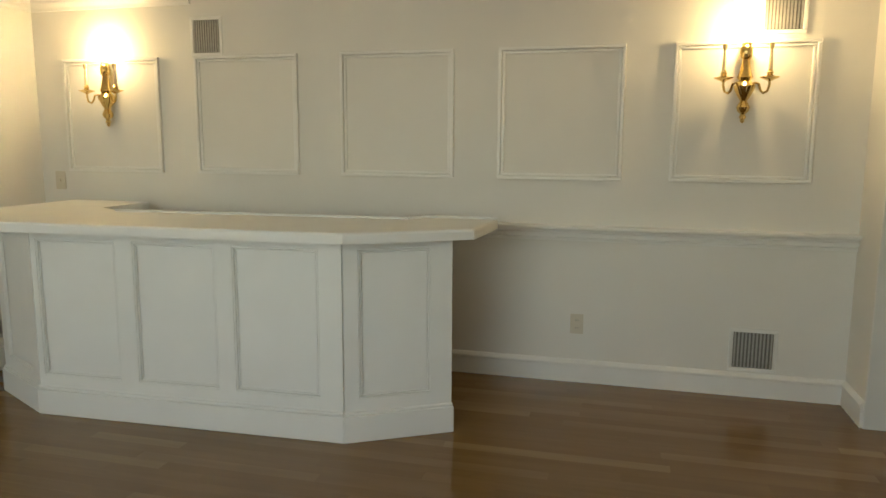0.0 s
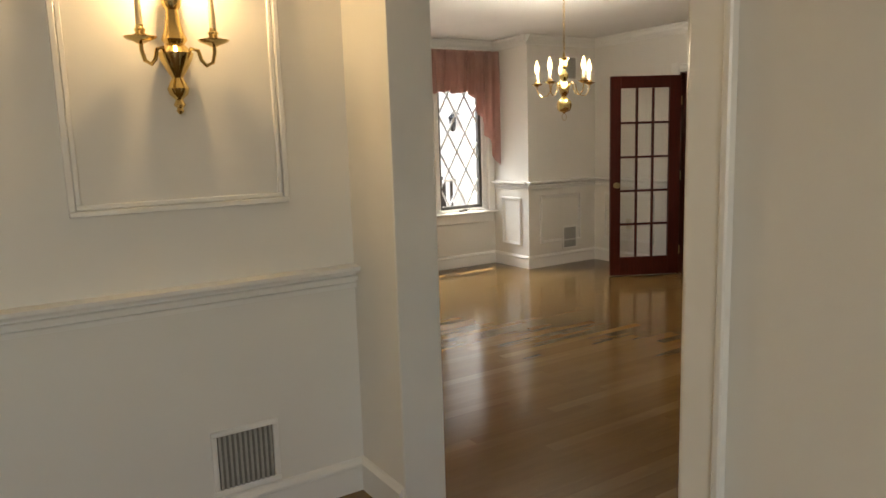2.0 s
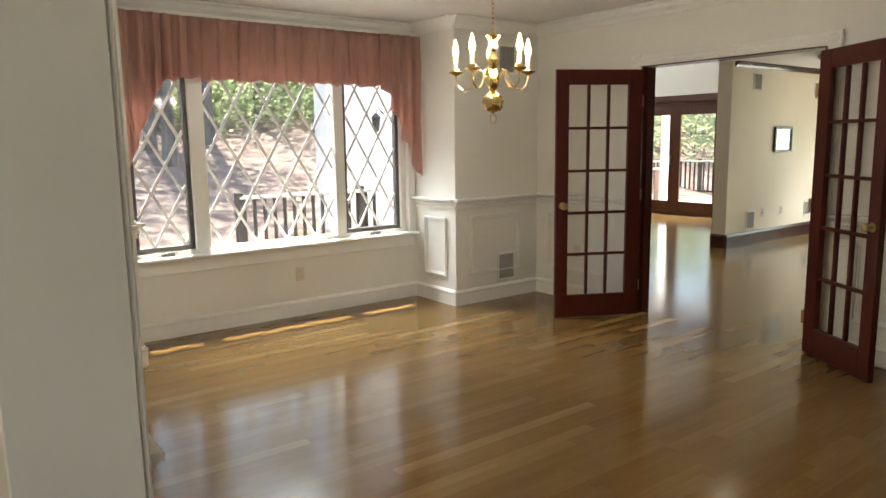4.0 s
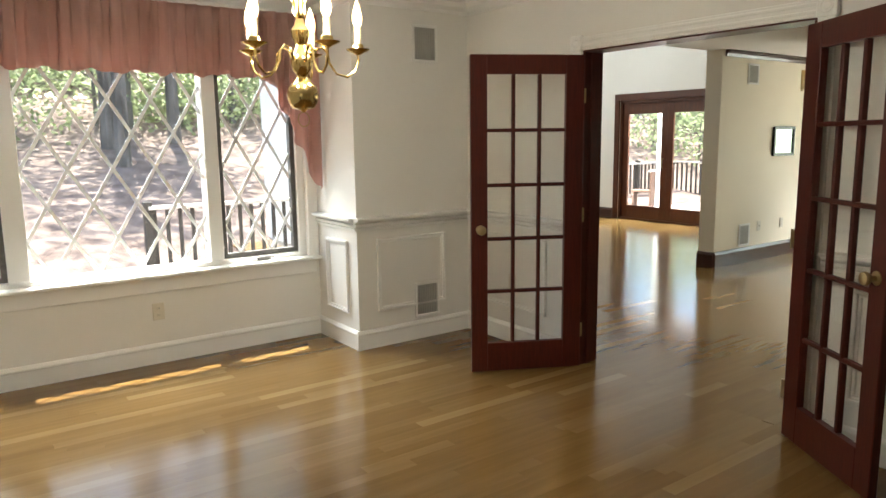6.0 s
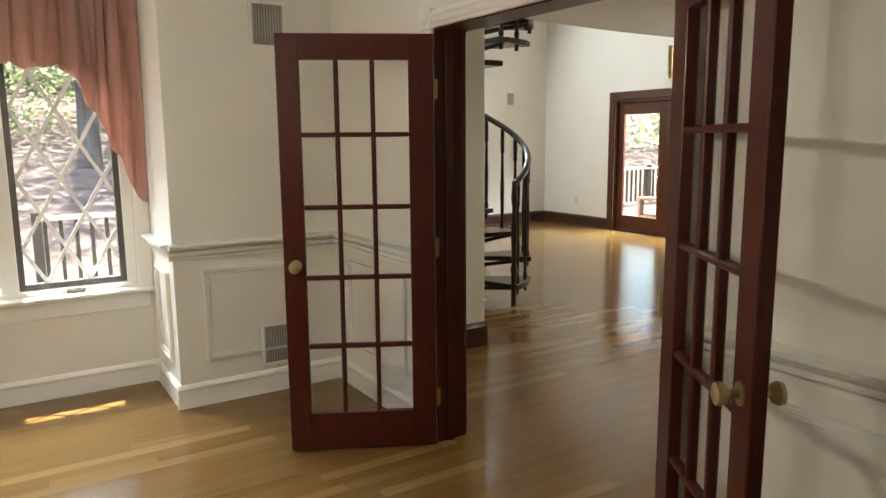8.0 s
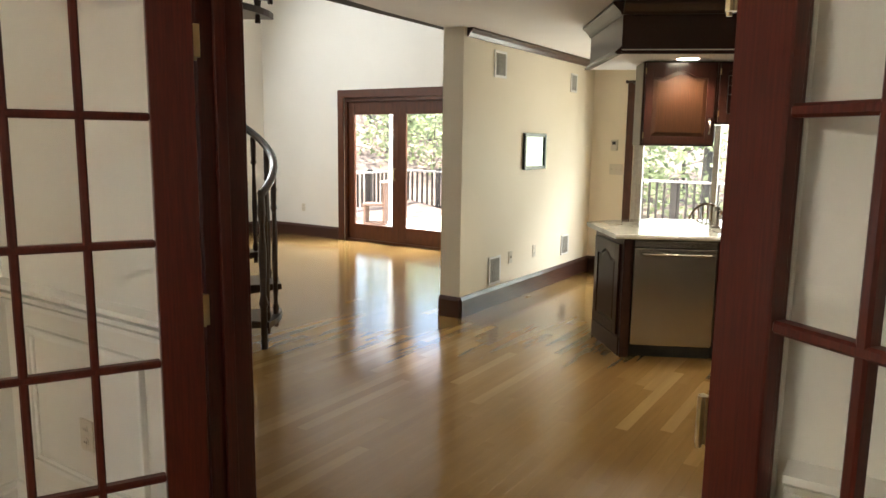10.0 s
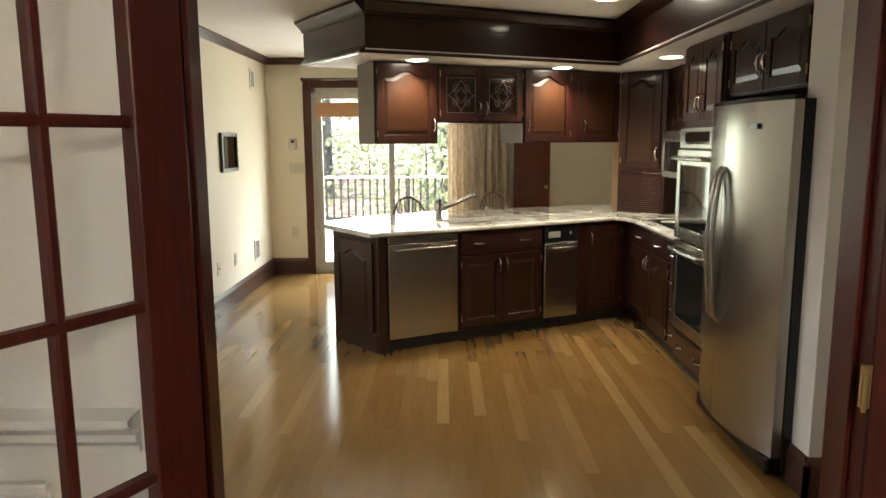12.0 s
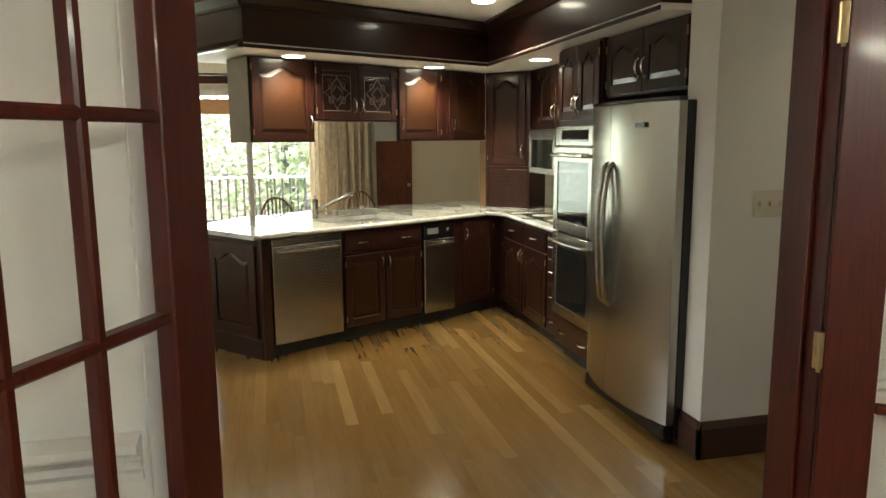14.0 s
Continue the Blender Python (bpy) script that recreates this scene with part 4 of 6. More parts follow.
def door_mesh(b, w, h, arched, e=0.055, t=0.02):
    """Stiles, rails and (arched) top rail of a cabinet door, front at y = -t."""
    box(b, 0, e, -t, 0, 0, h, 0.002)
    box(b, w - e, w, -t, 0, 0, h, 0.002)
    box(b, e, w - e, -t, 0, 0, e, 0.002)
    if arched:
        rise = min(0.05, h * 0.10)
        zs = h - e - rise
        inner = arch(e, w - e, 0, zs, rise)[2:]
        slab(b, [(w - e, h), (e, h)] + inner[::-1], -t, 0)
    else:
        box(b, e, w - e, -t, 0, h - e, h, 0.002)
    return b


def raised(b, w, h, arched, e=0.055):
    g = 0.004
    rise = min(0.05, h * 0.10)
    if arched:
        o = arch(e - 0.004, w - e + 0.004, e - 0.004, h - e - rise + 0.002, rise)
        i = arch(e + 0.03, w - e - 0.03, e + 0.03, h - e - rise - 0.026, rise)
    else:
        o = [(e - 0.004, e - 0.004), (w - e + 0.004, e - 0.004), (w - e + 0.004, h - e + 0.004), (e - 0.004, h - e + 0.004)]
        i = [(e + 0.03, e + 0.03), (w - e - 0.03, e + 0.03), (w - e - 0.03, h - e - 0.03), (e + 0.03, h - e - 0.03)]
    a = [b.verts.new((x, -0.008, z)) for x, z in o]
    c = [b.verts.new((x, -0.018, z)) for x, z in i]
    n = len(a)
    for k in range(n):
        b.faces.new((a[k], a[(k + 1) % n], c[(k + 1) % n], c[k]))
    b.faces.new(c)
    return b


def pull(parent, x, z, upright=True, y=-0.02):
    b = BM()
    if upright:
        pts = [(x, y, z - 0.045), (x, y - 0.022, z - 0.03), (x, y - 0.026, z), (x, y - 0.022, z + 0.03), (x, y, z + 0.045)]
        ends = [(x, y, z - 0.05), (x, y, z + 0.05)]
    else:
        pts = [(x - 0.045, y, z), (x - 0.03, y - 0.022, z), (x, y - 0.026, z), (x + 0.03, y - 0.022, z), (x + 0.045, y, z)]
        ends = [(x - 0.05, y, z), (x + 0.05, y, z)]
    tube(b, pts, [0.006, 0.0055, 0.0085, 0.0055, 0.006], 8)
    for q in ends:
        tube(b, [(q[0], y + 0.001, q[2]), (q[0], y - 0.006, q[2])], 0.010, 10)
    return part("handle", b, NICKEL, parent, "satin nickel pull", True)


def cab_door(parent, x, z, w, h, side, arched=True, glass=False, handle_at=None):
    d = part("door", door_mesh(BM(), w, h, arched), CHERRY, parent)
    d.location = (x, 0, z)
    if glass:
        g = part("leaded_pane", box(BM(), 0.052, w - 0.052, -0.012, -0.009, 0.052, h - 0.06), GLASS, d, "leaded glass pane")
        b = BM()
        cx, cz, rx, rz = w / 2, h / 2 - 0.012, (w - 0.12) / 2, (h - 0.15) / 2
        def came(q):
            tube(b, [(cx + rx * u_, -0.014, cz + rz * v_) for u_, v_ in q], 0.0017, 5)
        came([(-1, -1), (1, -1), (1, 1), (-1, 1), (-1, -1)])
        for q in (1.0, 0.52):
            came([(0, 0.88 * q), (0.42 * q, 0.36 * q), (0.86 * q, 0), (0.42 * q, -0.36 * q), (0, -0.88 * q), (-0.42 * q, -0.36 * q), (-0.86 * q, 0), (-0.42 * q, 0.36 * q), (0, 0.88 * q)])
        for sx in (-1, 1):
            for sz in (-1, 1):
                came([(sx * (0.42 + 0.17 * math.cos(k * math.pi / 4)), sz * (0.40 + 0.20 * math.sin(k * math.pi / 4))) for k in range(9)])
        came([(0, 1), (0, 0.88)])
        came([(0, -1), (0, -0.88)])
        came([(-0.86, 0), (-1, 0)])
        came([(0.86, 0), (1, 0)])
        part("leading", b, CAME, d, "silver lead pattern")
    else:
        part("raised_panel", raised(BM(), w, h, arched), PANELW, d)
    hx = 0.028 if side == "l" else w - 0.028
    pull(d, hx, handle_at if handle_at is not None else 0.10)
    for zz in (0.06, h - 0.06):
        b = BM()
        xx = w - 0.001 if side == "l" else 0.001
        tube(b, [(xx, -0.021, zz - 0.022), (xx, -0.021, zz + 0.022)], 0.004, 6)
        part("hinge", b, AGED, d)
    return d


def drawer_front(parent, x, z, w, h):
    b = BM()
    box(b, 0, w, -0.018, 0, 0, h, 0.003)
    box(b, 0.02, w - 0.02, -0.021, -0.018, 0.02, h - 0.02, 0.002)
    d = part("drawer_front", b, CHERRYH, parent)
    d.location = (x, 0, z)
    for px in ((w * 0.22, w * 0.78) if w > 0.5 else (w / 2,)):
        pull(d, px, h / 2, False, -0.021)
    return d


def cabinet(name, label, m, w, z0, z1, depth, toe=False):
    c = thing(name, label, "cabinet", m, "")
    b = BM()
    box(b, 0, w, 0.0, depth, z0 + (0.10 if toe else 0.0), z1)
    part("body", b, CHERRY, c)
    if toe:
        part("toe_kick", box(BM(), 0, w, 0.06, depth, 0, 0.098), DARK, c, "recessed toe kick with its shade put into the colour")
    return c


PM = pose(8.31, 2.14, 0, 0, 0, -63)
CT = 0.86                     # underside of the counter


def along(m, x, y=0.0, z=0.0):
    return m @ Matrix.Translation((x, y, z))


# peninsula base, from its open end to the inner corner
c = thing("end_panel", "dark cherry panelled end of the peninsula", "cabinet panel", PM)
part("body", prism(BM(), [(-0.022, 0.0), (0.034, 0.0), (0.034, 0.60), (-0.160, 0.60)], 0.0, CT), CHERRY, c)
d = part("end_door_panel", door_mesh(BM(), 0.51, 0.66, True, 0.07), CHERRY, c)
d.matrix_basis = pose(-0.150, 0.560, 0.15, 0, 0, -77.0)
d2 = part("raised_panel", raised(BM(), 0.51, 0.66, True, 0.07), PANELW, d)
part("plinth", box(BM(), 0, 0.575, -0.014, 0, 0, 0.135, 0.003), CHERRYH, c).matrix_basis = pose(-0.155, 0.580, 0, 0, 0, -77.0)
part("post", box(BM(), -0.030, 0.036, -0.012, 0.05, 0, CT, 0.004), CHERRY, c)


def dishwasher(m, w, label, kind, panel_h):
    d = thing(kind, label, "dishwasher" if kind == "dishwasher" else "compactor", m)
    part("body", box(BM(), 0.004, w - 0.004, 0.02, 0.58, 0.10, CT - 0.004), BLACK, d)
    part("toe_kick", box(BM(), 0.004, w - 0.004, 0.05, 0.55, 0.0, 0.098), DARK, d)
    z1 = CT - 0.008
    b = BM()
    box(b, 0.005, w - 0.005, -0.025, 0.018, 0.10, z1 - panel_h - 0.004, 0.006)
    dr = part("door_panel", b, STEEL, d, "brushed steel door")
    b = box(BM(), 0.005, w - 0.005, -0.022, 0.018, z1 - panel_h, z1, 0.005)
    cp = part("control_panel", b, STEEL if kind == "dishwasher" else BLACK, d)
    b = BM()
    zh = z1 - panel_h - 0.045
    tube(b, [(0.05, -0.024, zh), (0.06, -0.060, zh + 0.002), (w / 2, -0.068, zh + 0.004), (w - 0.06, -0.060, zh + 0.002), (w - 0.05, -0.024, zh)], 0.011, 10)
    part("handle", b, STEEL, d, "curved steel bar handle", True)
    part("badge", box(BM(), w * 0.40, w * 0.60, -0.0275, -0.024, 0.175, 0.186), NICKEL, d)
    if kind != "dishwasher":
        part("knob", lathe(BM(), [(0.014, 0), (0.014, 0.008), (0.008, 0.012)], seg=12), NICKEL, d).matrix_basis = pose(w * 0.75, -0.022, z1 - panel_h / 2, 90)
        part("display", box(BM(), 0.04, w * 0.45, -0.0235, -0.0215, z1 - panel_h * 0.7, z1 - panel_h * 0.35), GRILLE, d)
    return d


dishwasher(along(PM, 0.038), 0.572, "brushed stainless dishwasher under the granite counter", "dishwasher", 0.05)
c = cabinet("sink_cabinet", "dark cherry sink cabinet with two doors", along(PM, 0.615), 0.765, 0, CT, 0.58, True)
drawer_front(c, 0.02, CT - 0.175, 0.725, 0.15)
cab_door(c, 0.02, 0.125, 0.358, 0.54, "r", False, handle_at=0.46)
cab_door(c, 0.387, 0.125, 0.358, 0.54, "l", False, handle_at=0.46)
dishwasher(along(PM, 1.384), 0.342, "slim stainless trash compactor in the peninsula", "trash_compactor", 0.135)
c = cabinet("corner_base_cabinet", "dark cherry corner base cabinet", along(PM, 1.73), 0.56, 0, CT, 0.58, True)
cab_door(c, 0.09, 0.125, 0.36, 0.70, "l", True, handle_at=0.60)

# run along the south wall, front facing north
RM = pose(9.30, 0.12, 0, 0, 0, 180)
c = cabinet("base_cabinet", "dark cherry base cabinet with two drawers and doors", along(RM, 0.0), 1.13, 0, CT, 0.58, True)
part("filler", box(BM(), 0.0, 0.12, -0.012, 0, 0.10, CT, 0.002), CHERRY, c)
# Filler block closing the corner gap, coloured as dark as the shaded recess.
part("toe_kick", box(BM(), -0.42, -0.001, 0.03, 0.50, 0, 0.098), DARK, c, "recessed toe kick with its shade put into the colour")
drawer_front(c, 0.14, CT - 0.165, 0.475, 0.14)
drawer_front(c, 0.635, CT - 0.165, 0.475, 0.14)
cab_door(c, 0.14, 0.125, 0.475, 0.55, "r", True, handle_at=0.46)
cab_door(c, 0.635, 0.125, 0.475, 0.55, "l", True, handle_at=0.46)
c = cabinet("drawer_cabinet", "narrow dark cherry stack of four drawers", along(RM, 1.134), 0.222, 0, CT, 0.58, True)
for k in range(4):
    drawer_front(c, 0.012, 0.125 + k * 0.182, 0.198, 0.168)

# tall oven cabinet with double wall oven
TM = pose(7.94, 0.15, 0, 0, 0, 180)
c = cabinet("tall_oven_cabinet", "tall dark cherry cabinet around the wall ovens", TM, 0.63, 0, 2.105, 0.64, True)
drawer_front(c, 0.02, 0.115, 0.59, 0.165)
cab_door(c, 0.015, 1.64, 0.298, 0.45, "r", True, handle_at=0.10)
cab_door(c, 0.317, 1.64, 0.298, 0.45, "l", True, handle_at=0.10)
ov = thing("double_wall_oven", "stainless double wall oven with dark glass doors", "oven", along(TM, 0.012, -0.002))
OVW = 0.606
part("control_panel", box(BM(), 0, OVW, -0.030, 0, 1.475, 1.600, 0.004), STEEL, ov)
part("display", box(BM(), 0.10, OVW - 0.10, -0.032, -0.029, 1.50, 1.575), DGLASS, ov, "black glass display")
for z0, z1 in ((0.905, 1.465), (0.320, 0.890)):
    b = BM()
    box(b, 0, 0.065, -0.042, 0, z0, z1, 0.004)
    box(b, OVW - 0.065, OVW, -0.042, 0, z0, z1, 0.004)
    box(b, 0.065, OVW - 0.065, -0.042, 0, z0, z0 + 0.075, 0.003)
    box(b, 0.065, OVW - 0.065, -0.042, 0, z1 - 0.095, z1, 0.003)
    dr = part("oven_door", b, STEEL, ov)
    part("window", box(BM(), 0.065, OVW - 0.065, -0.036, -0.004, z0 + 0.075, z1 - 0.095), DGLASS, dr, "dark oven glass")
    b = BM()
    zh = z1 - 0.05
    tube(b, [(0.04, -0.042, zh), (0.05, -0.085, zh), (OVW / 2, -0.100, zh), (OVW - 0.05, -0.085, zh), (OVW - 0.04, -0.042, zh)], 0.013, 10)
    part("handle", b, STEEL, dr, "", True)

# refrigerator
FM = pose(7.265, 0.20, 0, 0, 0, 180)
fr = thing("refrigerator", "stainless side-by-side refrigerator with curved doors", "refrigerator", FM)
FW, FH = 0.905, 1.715
part("body", box(BM(), 0.0, FW, 0.015, 0.68, 0.03, FH - 0.015, 0.006), BLACK, fr, "black cabinet sides")
part("base_grille", box(BM(), 0.01, FW - 0.01, -0.045, 0.02, 0.02, 0.105, 0.01), BLACK, fr)
for x in (0.06, FW - 0.06):
    part("foot", lathe(BM(), [(0.02, 0), (0.02, 0.02), (0.012, 0.03)], (x, 0.03, 0), 10), BLACK, fr)


def bowed(x0, x1, z0, z1):
    """A fridge door whose front follows one shallow curve across both doors."""
    n = 8
    front = []
    for k in range(n + 1):
        x = x0 + (x1 - x0) * k / n
        f = (x / FW) * 2 - 1
        front.append((x, -0.03 - 0.075 * (1 - f * f)))
    b = BM()
    prism(b, front + [(x1, 0.012), (x0, 0.012)], z0, z1)
    return b


SPL = 0.375
for x0, x1 in ((0.0, SPL - 0.003), (SPL + 0.003, FW)):
    part("fridge_door", bowed(x0, x1, 0.11, FH - 0.02), STEEL, fr, "bowed brushed steel door", True)
part("top_cover", bowed(0.0, FW, FH - 0.016, FH), BLACK, fr, "black hinge cover")
for x, sx in ((SPL - 0.034, -1), (SPL + 0.034, 1)):
    y0 = -0.03 - 0.075 * (1 - ((x / FW) * 2 - 1) ** 2)
    pts = [(x, y0 + 0.004, 0.62), (x, y0 - 0.026, 0.65), (x, y0 - 0.046, 0.82), (x, y0 - 0.055, 1.00), (x, y0 - 0.046, 1.19), (x, y0 - 0.026, 1.36), (x, y0 + 0.004, 1.39)]
    part("handle", tube(BM(), pts, 0.0135, 10), STEEL, fr, "long curved steel handle", True)
yb = -0.03 - 0.075 * (1 - ((0.66 / FW) * 2 - 1) ** 2)
part("badge", box(BM(), 0.61, 0.71, yb - 0.006, yb + 0.01, 1.575, 1.600, 0.002), BLACK, fr, "small dark name badge, unlettered")

c = cabinet("fridge_top_cabinet", "dark cherry cabinet over the refrigerator", pose(7.306, 0.12, 0, 0, 0, 180), 0.86, 1.755, 2.105, 0.6)
cab_door(c, 0.015, 1.768, 0.41, 0.32, "r", True, handle_at=0.13)
cab_door(c, 0.435, 1.768, 0.41, 0.32, "l", True, handle_at=0.13)

# uppers over the peninsula
UM = pose(8.63, 2.20, 0, 0, 0, -63)
UT = 2.105
c = cabinet("wall_cabinet", "dark cherry wall cabinet with a cathedral door", along(UM, 0.0), 0.515, 1.508, UT, 0.33)
cab_door(c, 0.012, 1.52, 0.49, 0.575, "r", True, handle_at=0.13)
part("side_skin", box(BM(), -0.005, -0.001, 0.0, 0.33, 1.508, UT), TAUPE, c, "taupe laminate side")
c = cabinet("glass_cabinet", "dark cherry cabinet with two leaded glass doors", along(UM, 0.518), 0.772, 1.665, UT, 0.33)
cab_door(c, 0.012, 1.68, 0.370, 0.415, "r", False, True, handle_at=0.10)
cab_door(c, 0.390, 1.68, 0.370, 0.415, "l", False, True, handle_at=0.10)
c = cabinet("wall_cabinet", "dark cherry wall cabinet with a cathedral door", along(UM, 1.294), 0.545, 1.508, UT, 0.33)
cab_door(c, 0.012, 1.52, 0.455, 0.575, "l", True, handle_at=0.13)
part("side_skin", box(BM(), -0.003, 0.0, 0.0, 0.33, 1.508, 1.664), TAUPE, c, "taupe laminate side")
c = cabinet("wall_cabinet", "narrow dark cherry wall cabinet with a cathedral door", along(UM, 1.842), 0.462, 1.508, UT, 0.33)
cab_door(c, 0.03, 1.52, 0.405, 0.575, "l", True, handle_at=0.13)
# diagonal corner unit down to the appliance garage
GM = pose(9.665, 0.145, 0, 0, 0, -135)
c = cabinet("corner_wall_cabinet", "tall dark cherry corner wall cabinet", GM, 0.44, 1.275, UT, 0.36)
cab_door(c, 0.03, 1.29, 0.37, 0.80, "r", True, handle_at=0.12)
g = thing("appliance_garage", "dark cherry appliance garage with a tambour front", "cabinet", GM)
b = BM()
box(b, 0, 0.03, 0, 0.36, 0.897, 1.272)
box(b, 0.41, 0.44, 0, 0.36, 0.897, 1.272)
box(b, 0.03, 0.41, 0, 0.36, 1.245, 1.272)
part("body", b, CHERRY, g)
part("side_panel", box(BM(), -0.115, -0.003, 0.10, 0.34, 0.897, 1.50, 0.002), TANW, g, "tan wood side panel")
me = finish(box(BM(), 0.03, 0.41, 0.004, 0.014, 0, 0.0175, 0.003), "tambour_slat", CHERRYH)
for k in range(19):
    o = new("tambour_slat", me)
    o.parent = g
    o.location = (0, 0, 0.90 + k * 0.018)
c = cabinet("wall_cabinet", "small dark cherry cabinet over the microwave", pose(9.33, -0.17, 0, 0, 0, 180), 1.38, 1.60, UT, 0.32)
cab_door(c, 0.22, 1.615, 0.36, 0.475, "r", True, handle_at=0.12)
cab_door(c, 0.60, 1.615, 0.36, 0.475, "l", True, handle_at=0.12)
mw = thing("microwave_oven", "stainless microwave hung under a cabinet", "microwave", pose(9.12, -0.10, 1.235, 0, 0, 180))
part("body", box(BM(), 0, 0.76, 0, 0.39, 0, 0.36, 0.004), STEEL, mw)
b = BM()
box(b, 0.0, 0.56, -0.028, -0.001, 0.0, 0.05, 0.003)
box(b, 0.0, 0.56, -0.028, -0.001, 0.275, 0.31, 0.003)
box(b, 0.0, 0.05, -0.028, -0.001, 0.05, 0.275, 0.003)
box(b, 0.51, 0.56, -0.028, -0.001, 0.05, 0.275, 0.003)
d = part("door", b, STEEL, mw)
part("window", box(BM(), 0.05, 0.51, -0.022, -0.002, 0.05, 0.275), DGLASS, d, "dark microwave window")
part("control_panel", box(BM(), 0.565, 0.755, -0.028, -0.001, 0.0, 0.31, 0.003), BLACK, mw)
part("top_vent", box(BM(), 0.0, 0.76, -0.028, -0.001, 0.315, 0.36, 0.003), STEEL, mw)

# granite top with a sink cut into it
def plan(m, x, y):
    v = m @ Vector((x, y, 0))
    return (v.x, v.y)


sk = [plan(PM, x, y) for x, y in ((0.66, 0.10), (1.28, 0.10), (1.28, 0.50), (0.66, 0.50))]
edge = [plan(PM, -0.10, -0.035), plan(PM, 0.97, -0.035)]
hole = [plan(PM, 0.97, 0.10), sk[0], sk[3], sk[2], sk[1], plan(PM, 0.9701, 0.10)]
rest_edge = [plan(PM, 0.9701, -0.035), plan(PM, 2.02, -0.035), (9.245, 0.27), (9.15, 0.185), (9.0, 0.155), (7.945, 0.155), (7.945, -0.495), (10.30, -0.495), (10.36, 0.10), (9.98, 1.25), (9.72, 1.85), (9.42, 2.32), (9.05, 2.60), (8.84, 2.665)]
top = thing("countertop", "pale polished granite countertop with an undermount sink", "countertop", pose(0, 0, 0))
part("slab", prism(BM(), edge + hole + rest_edge, CT + 0.001, 0.895), GRANITE, top)
nose = [edge[0], edge[1]] + rest_edge[1:6]
part("edge_nosing", tube(BM(), [(x, y, 0.878) for x, y in nose], 0.0172, 10), GRANITE, top, "rounded polished granite edge", True)
sn = thing("kitchen_sink", "stainless undermount sink in the granite counter", "sink", PM)
b = BM()
X0, X1, Y0, Y1, Z0, Z1 = 0.655, 1.285, 0.095, 0.505, 0.70, CT
box(b, X0, X1, Y0, Y1, Z0, Z0 + 0.004)
box(b, X0, X0 + 0.004, Y0, Y1, Z0, Z1)
box(b, X1 - 0.004, X1, Y0, Y1, Z0, Z1)
box(b, X0, X1, Y0, Y0 + 0.004, Z0, Z1)
box(b, X0, X1, Y1 - 0.004, Y1, Z0, Z1)
part("basin", b, STEEL, sn)
part("drain", lathe(BM(), [(0.045, 0.7045), (0.04, 0.708), (0.02, 0.706)], (0.97, 0.3, 0), 16), NICKEL, sn)
fa = thing("kitchen_faucet", "satin nickel pull-out kitchen faucet", "faucet", along(PM, 0.735, 0.56, 0.895))
part("base", lathe(BM(), [(0.032, 0), (0.032, 0.006), (0.024, 0.012), (0.023, 0.11), (0.026, 0.115), (0.026, 0.15), (0.018, 0.16)], seg=18), NICKEL, fa, "", True)
part("spout", tube(BM(), [(0.01, -0.005, 0.07), (0.10, -0.05, 0.115), (0.21, -0.10, 0.165), (0.235, -0.11, 0.175)], [0.014, 0.014, 0.015, 0.018], 12), NICKEL, fa, "", True)
part("spray_head", tube(BM(), [(0.235, -0.11, 0.178), (0.262, -0.122, 0.188), (0.27, -0.126, 0.176)], [0.019, 0.020, 0.016], 12), NICKEL, fa, "", True)
part("lever", tube(BM(), [(0.0, 0.0, 0.155), (0.02, 0.03, 0.175), (0.025, 0.06, 0.185)], 0.006, 8), NICKEL, fa, "", True)
sd = thing("soap_dispenser", "small nickel soap dispenser beside the sink", "dispenser", along(PM, 1.20, 0.58, 0.895))
part("pump", lathe(BM(), [(0.018, 0), (0.018, 0.006), (0.010, 0.012), (0.009, 0.06), (0.012, 0.065), (0.012, 0.078)], seg=12), NICKEL, sd, "", True)
part("nozzle", tube(BM(), [(0, 0, 0.072), (0.0, -0.05, 0.072), (0, -0.06, 0.062)], 0.006, 8), NICKEL, sd)
ck = thing("cooktop", "black glass cooktop set in the granite", "cooktop", pose(8.95, 0.07, 0.8955, 0, 0, 180))
part("glass_plate", box(BM(), 0, 0.76, 0, 0.48, 0, 0.006, 0.002), BLACK, ck)
for x, y, r in ((0.19, 0.13, 0.085), (0.57, 0.13, 0.10), (0.19, 0.36, 0.10), (0.57, 0.36, 0.085)):
    part("burner_ring", lathe(BM(), [(r, 0.006), (r, 0.0066), (r - 0.004, 0.0066)], (x, y, 0), 28), GRILLE, ck)

# soffit above the cabinets
SOF = [(8.17, 2.21), (9.10, 0.30), (6.44, 0.30), (6.44, -0.50), (10.7, -0.50), (10.42, 0.10), (9.07, 2.79)]
sof = thing("soffit", "dark cherry box soffit with crown over the cabinets", "soffit", kind="structure")
part("underside", prism(BM(), SOF, 2.112, 2.14), CEIL, sof, "white painted underside")
part("core", prism(BM(), SOF, 2.14, CK - 0.001), CHERRYH, sof)
LIP = [(0, 2.108), (0.035, 2.108), (0.045, 2.118), (0.03, 2.135), (0.012, 2.15), (0, 2.16)]
CRW = [(0, 2.36), (0.012, 2.36), (0.02, 2.38), (0.055, 2.415), (0.07, 2.425), (0.07, 2.445), (0, 2.445)]
LIP2 = [(0, 2.108), (0.014, 2.108), (0.016, 2.118), (0.010, 2.128), (0, 2.132)]
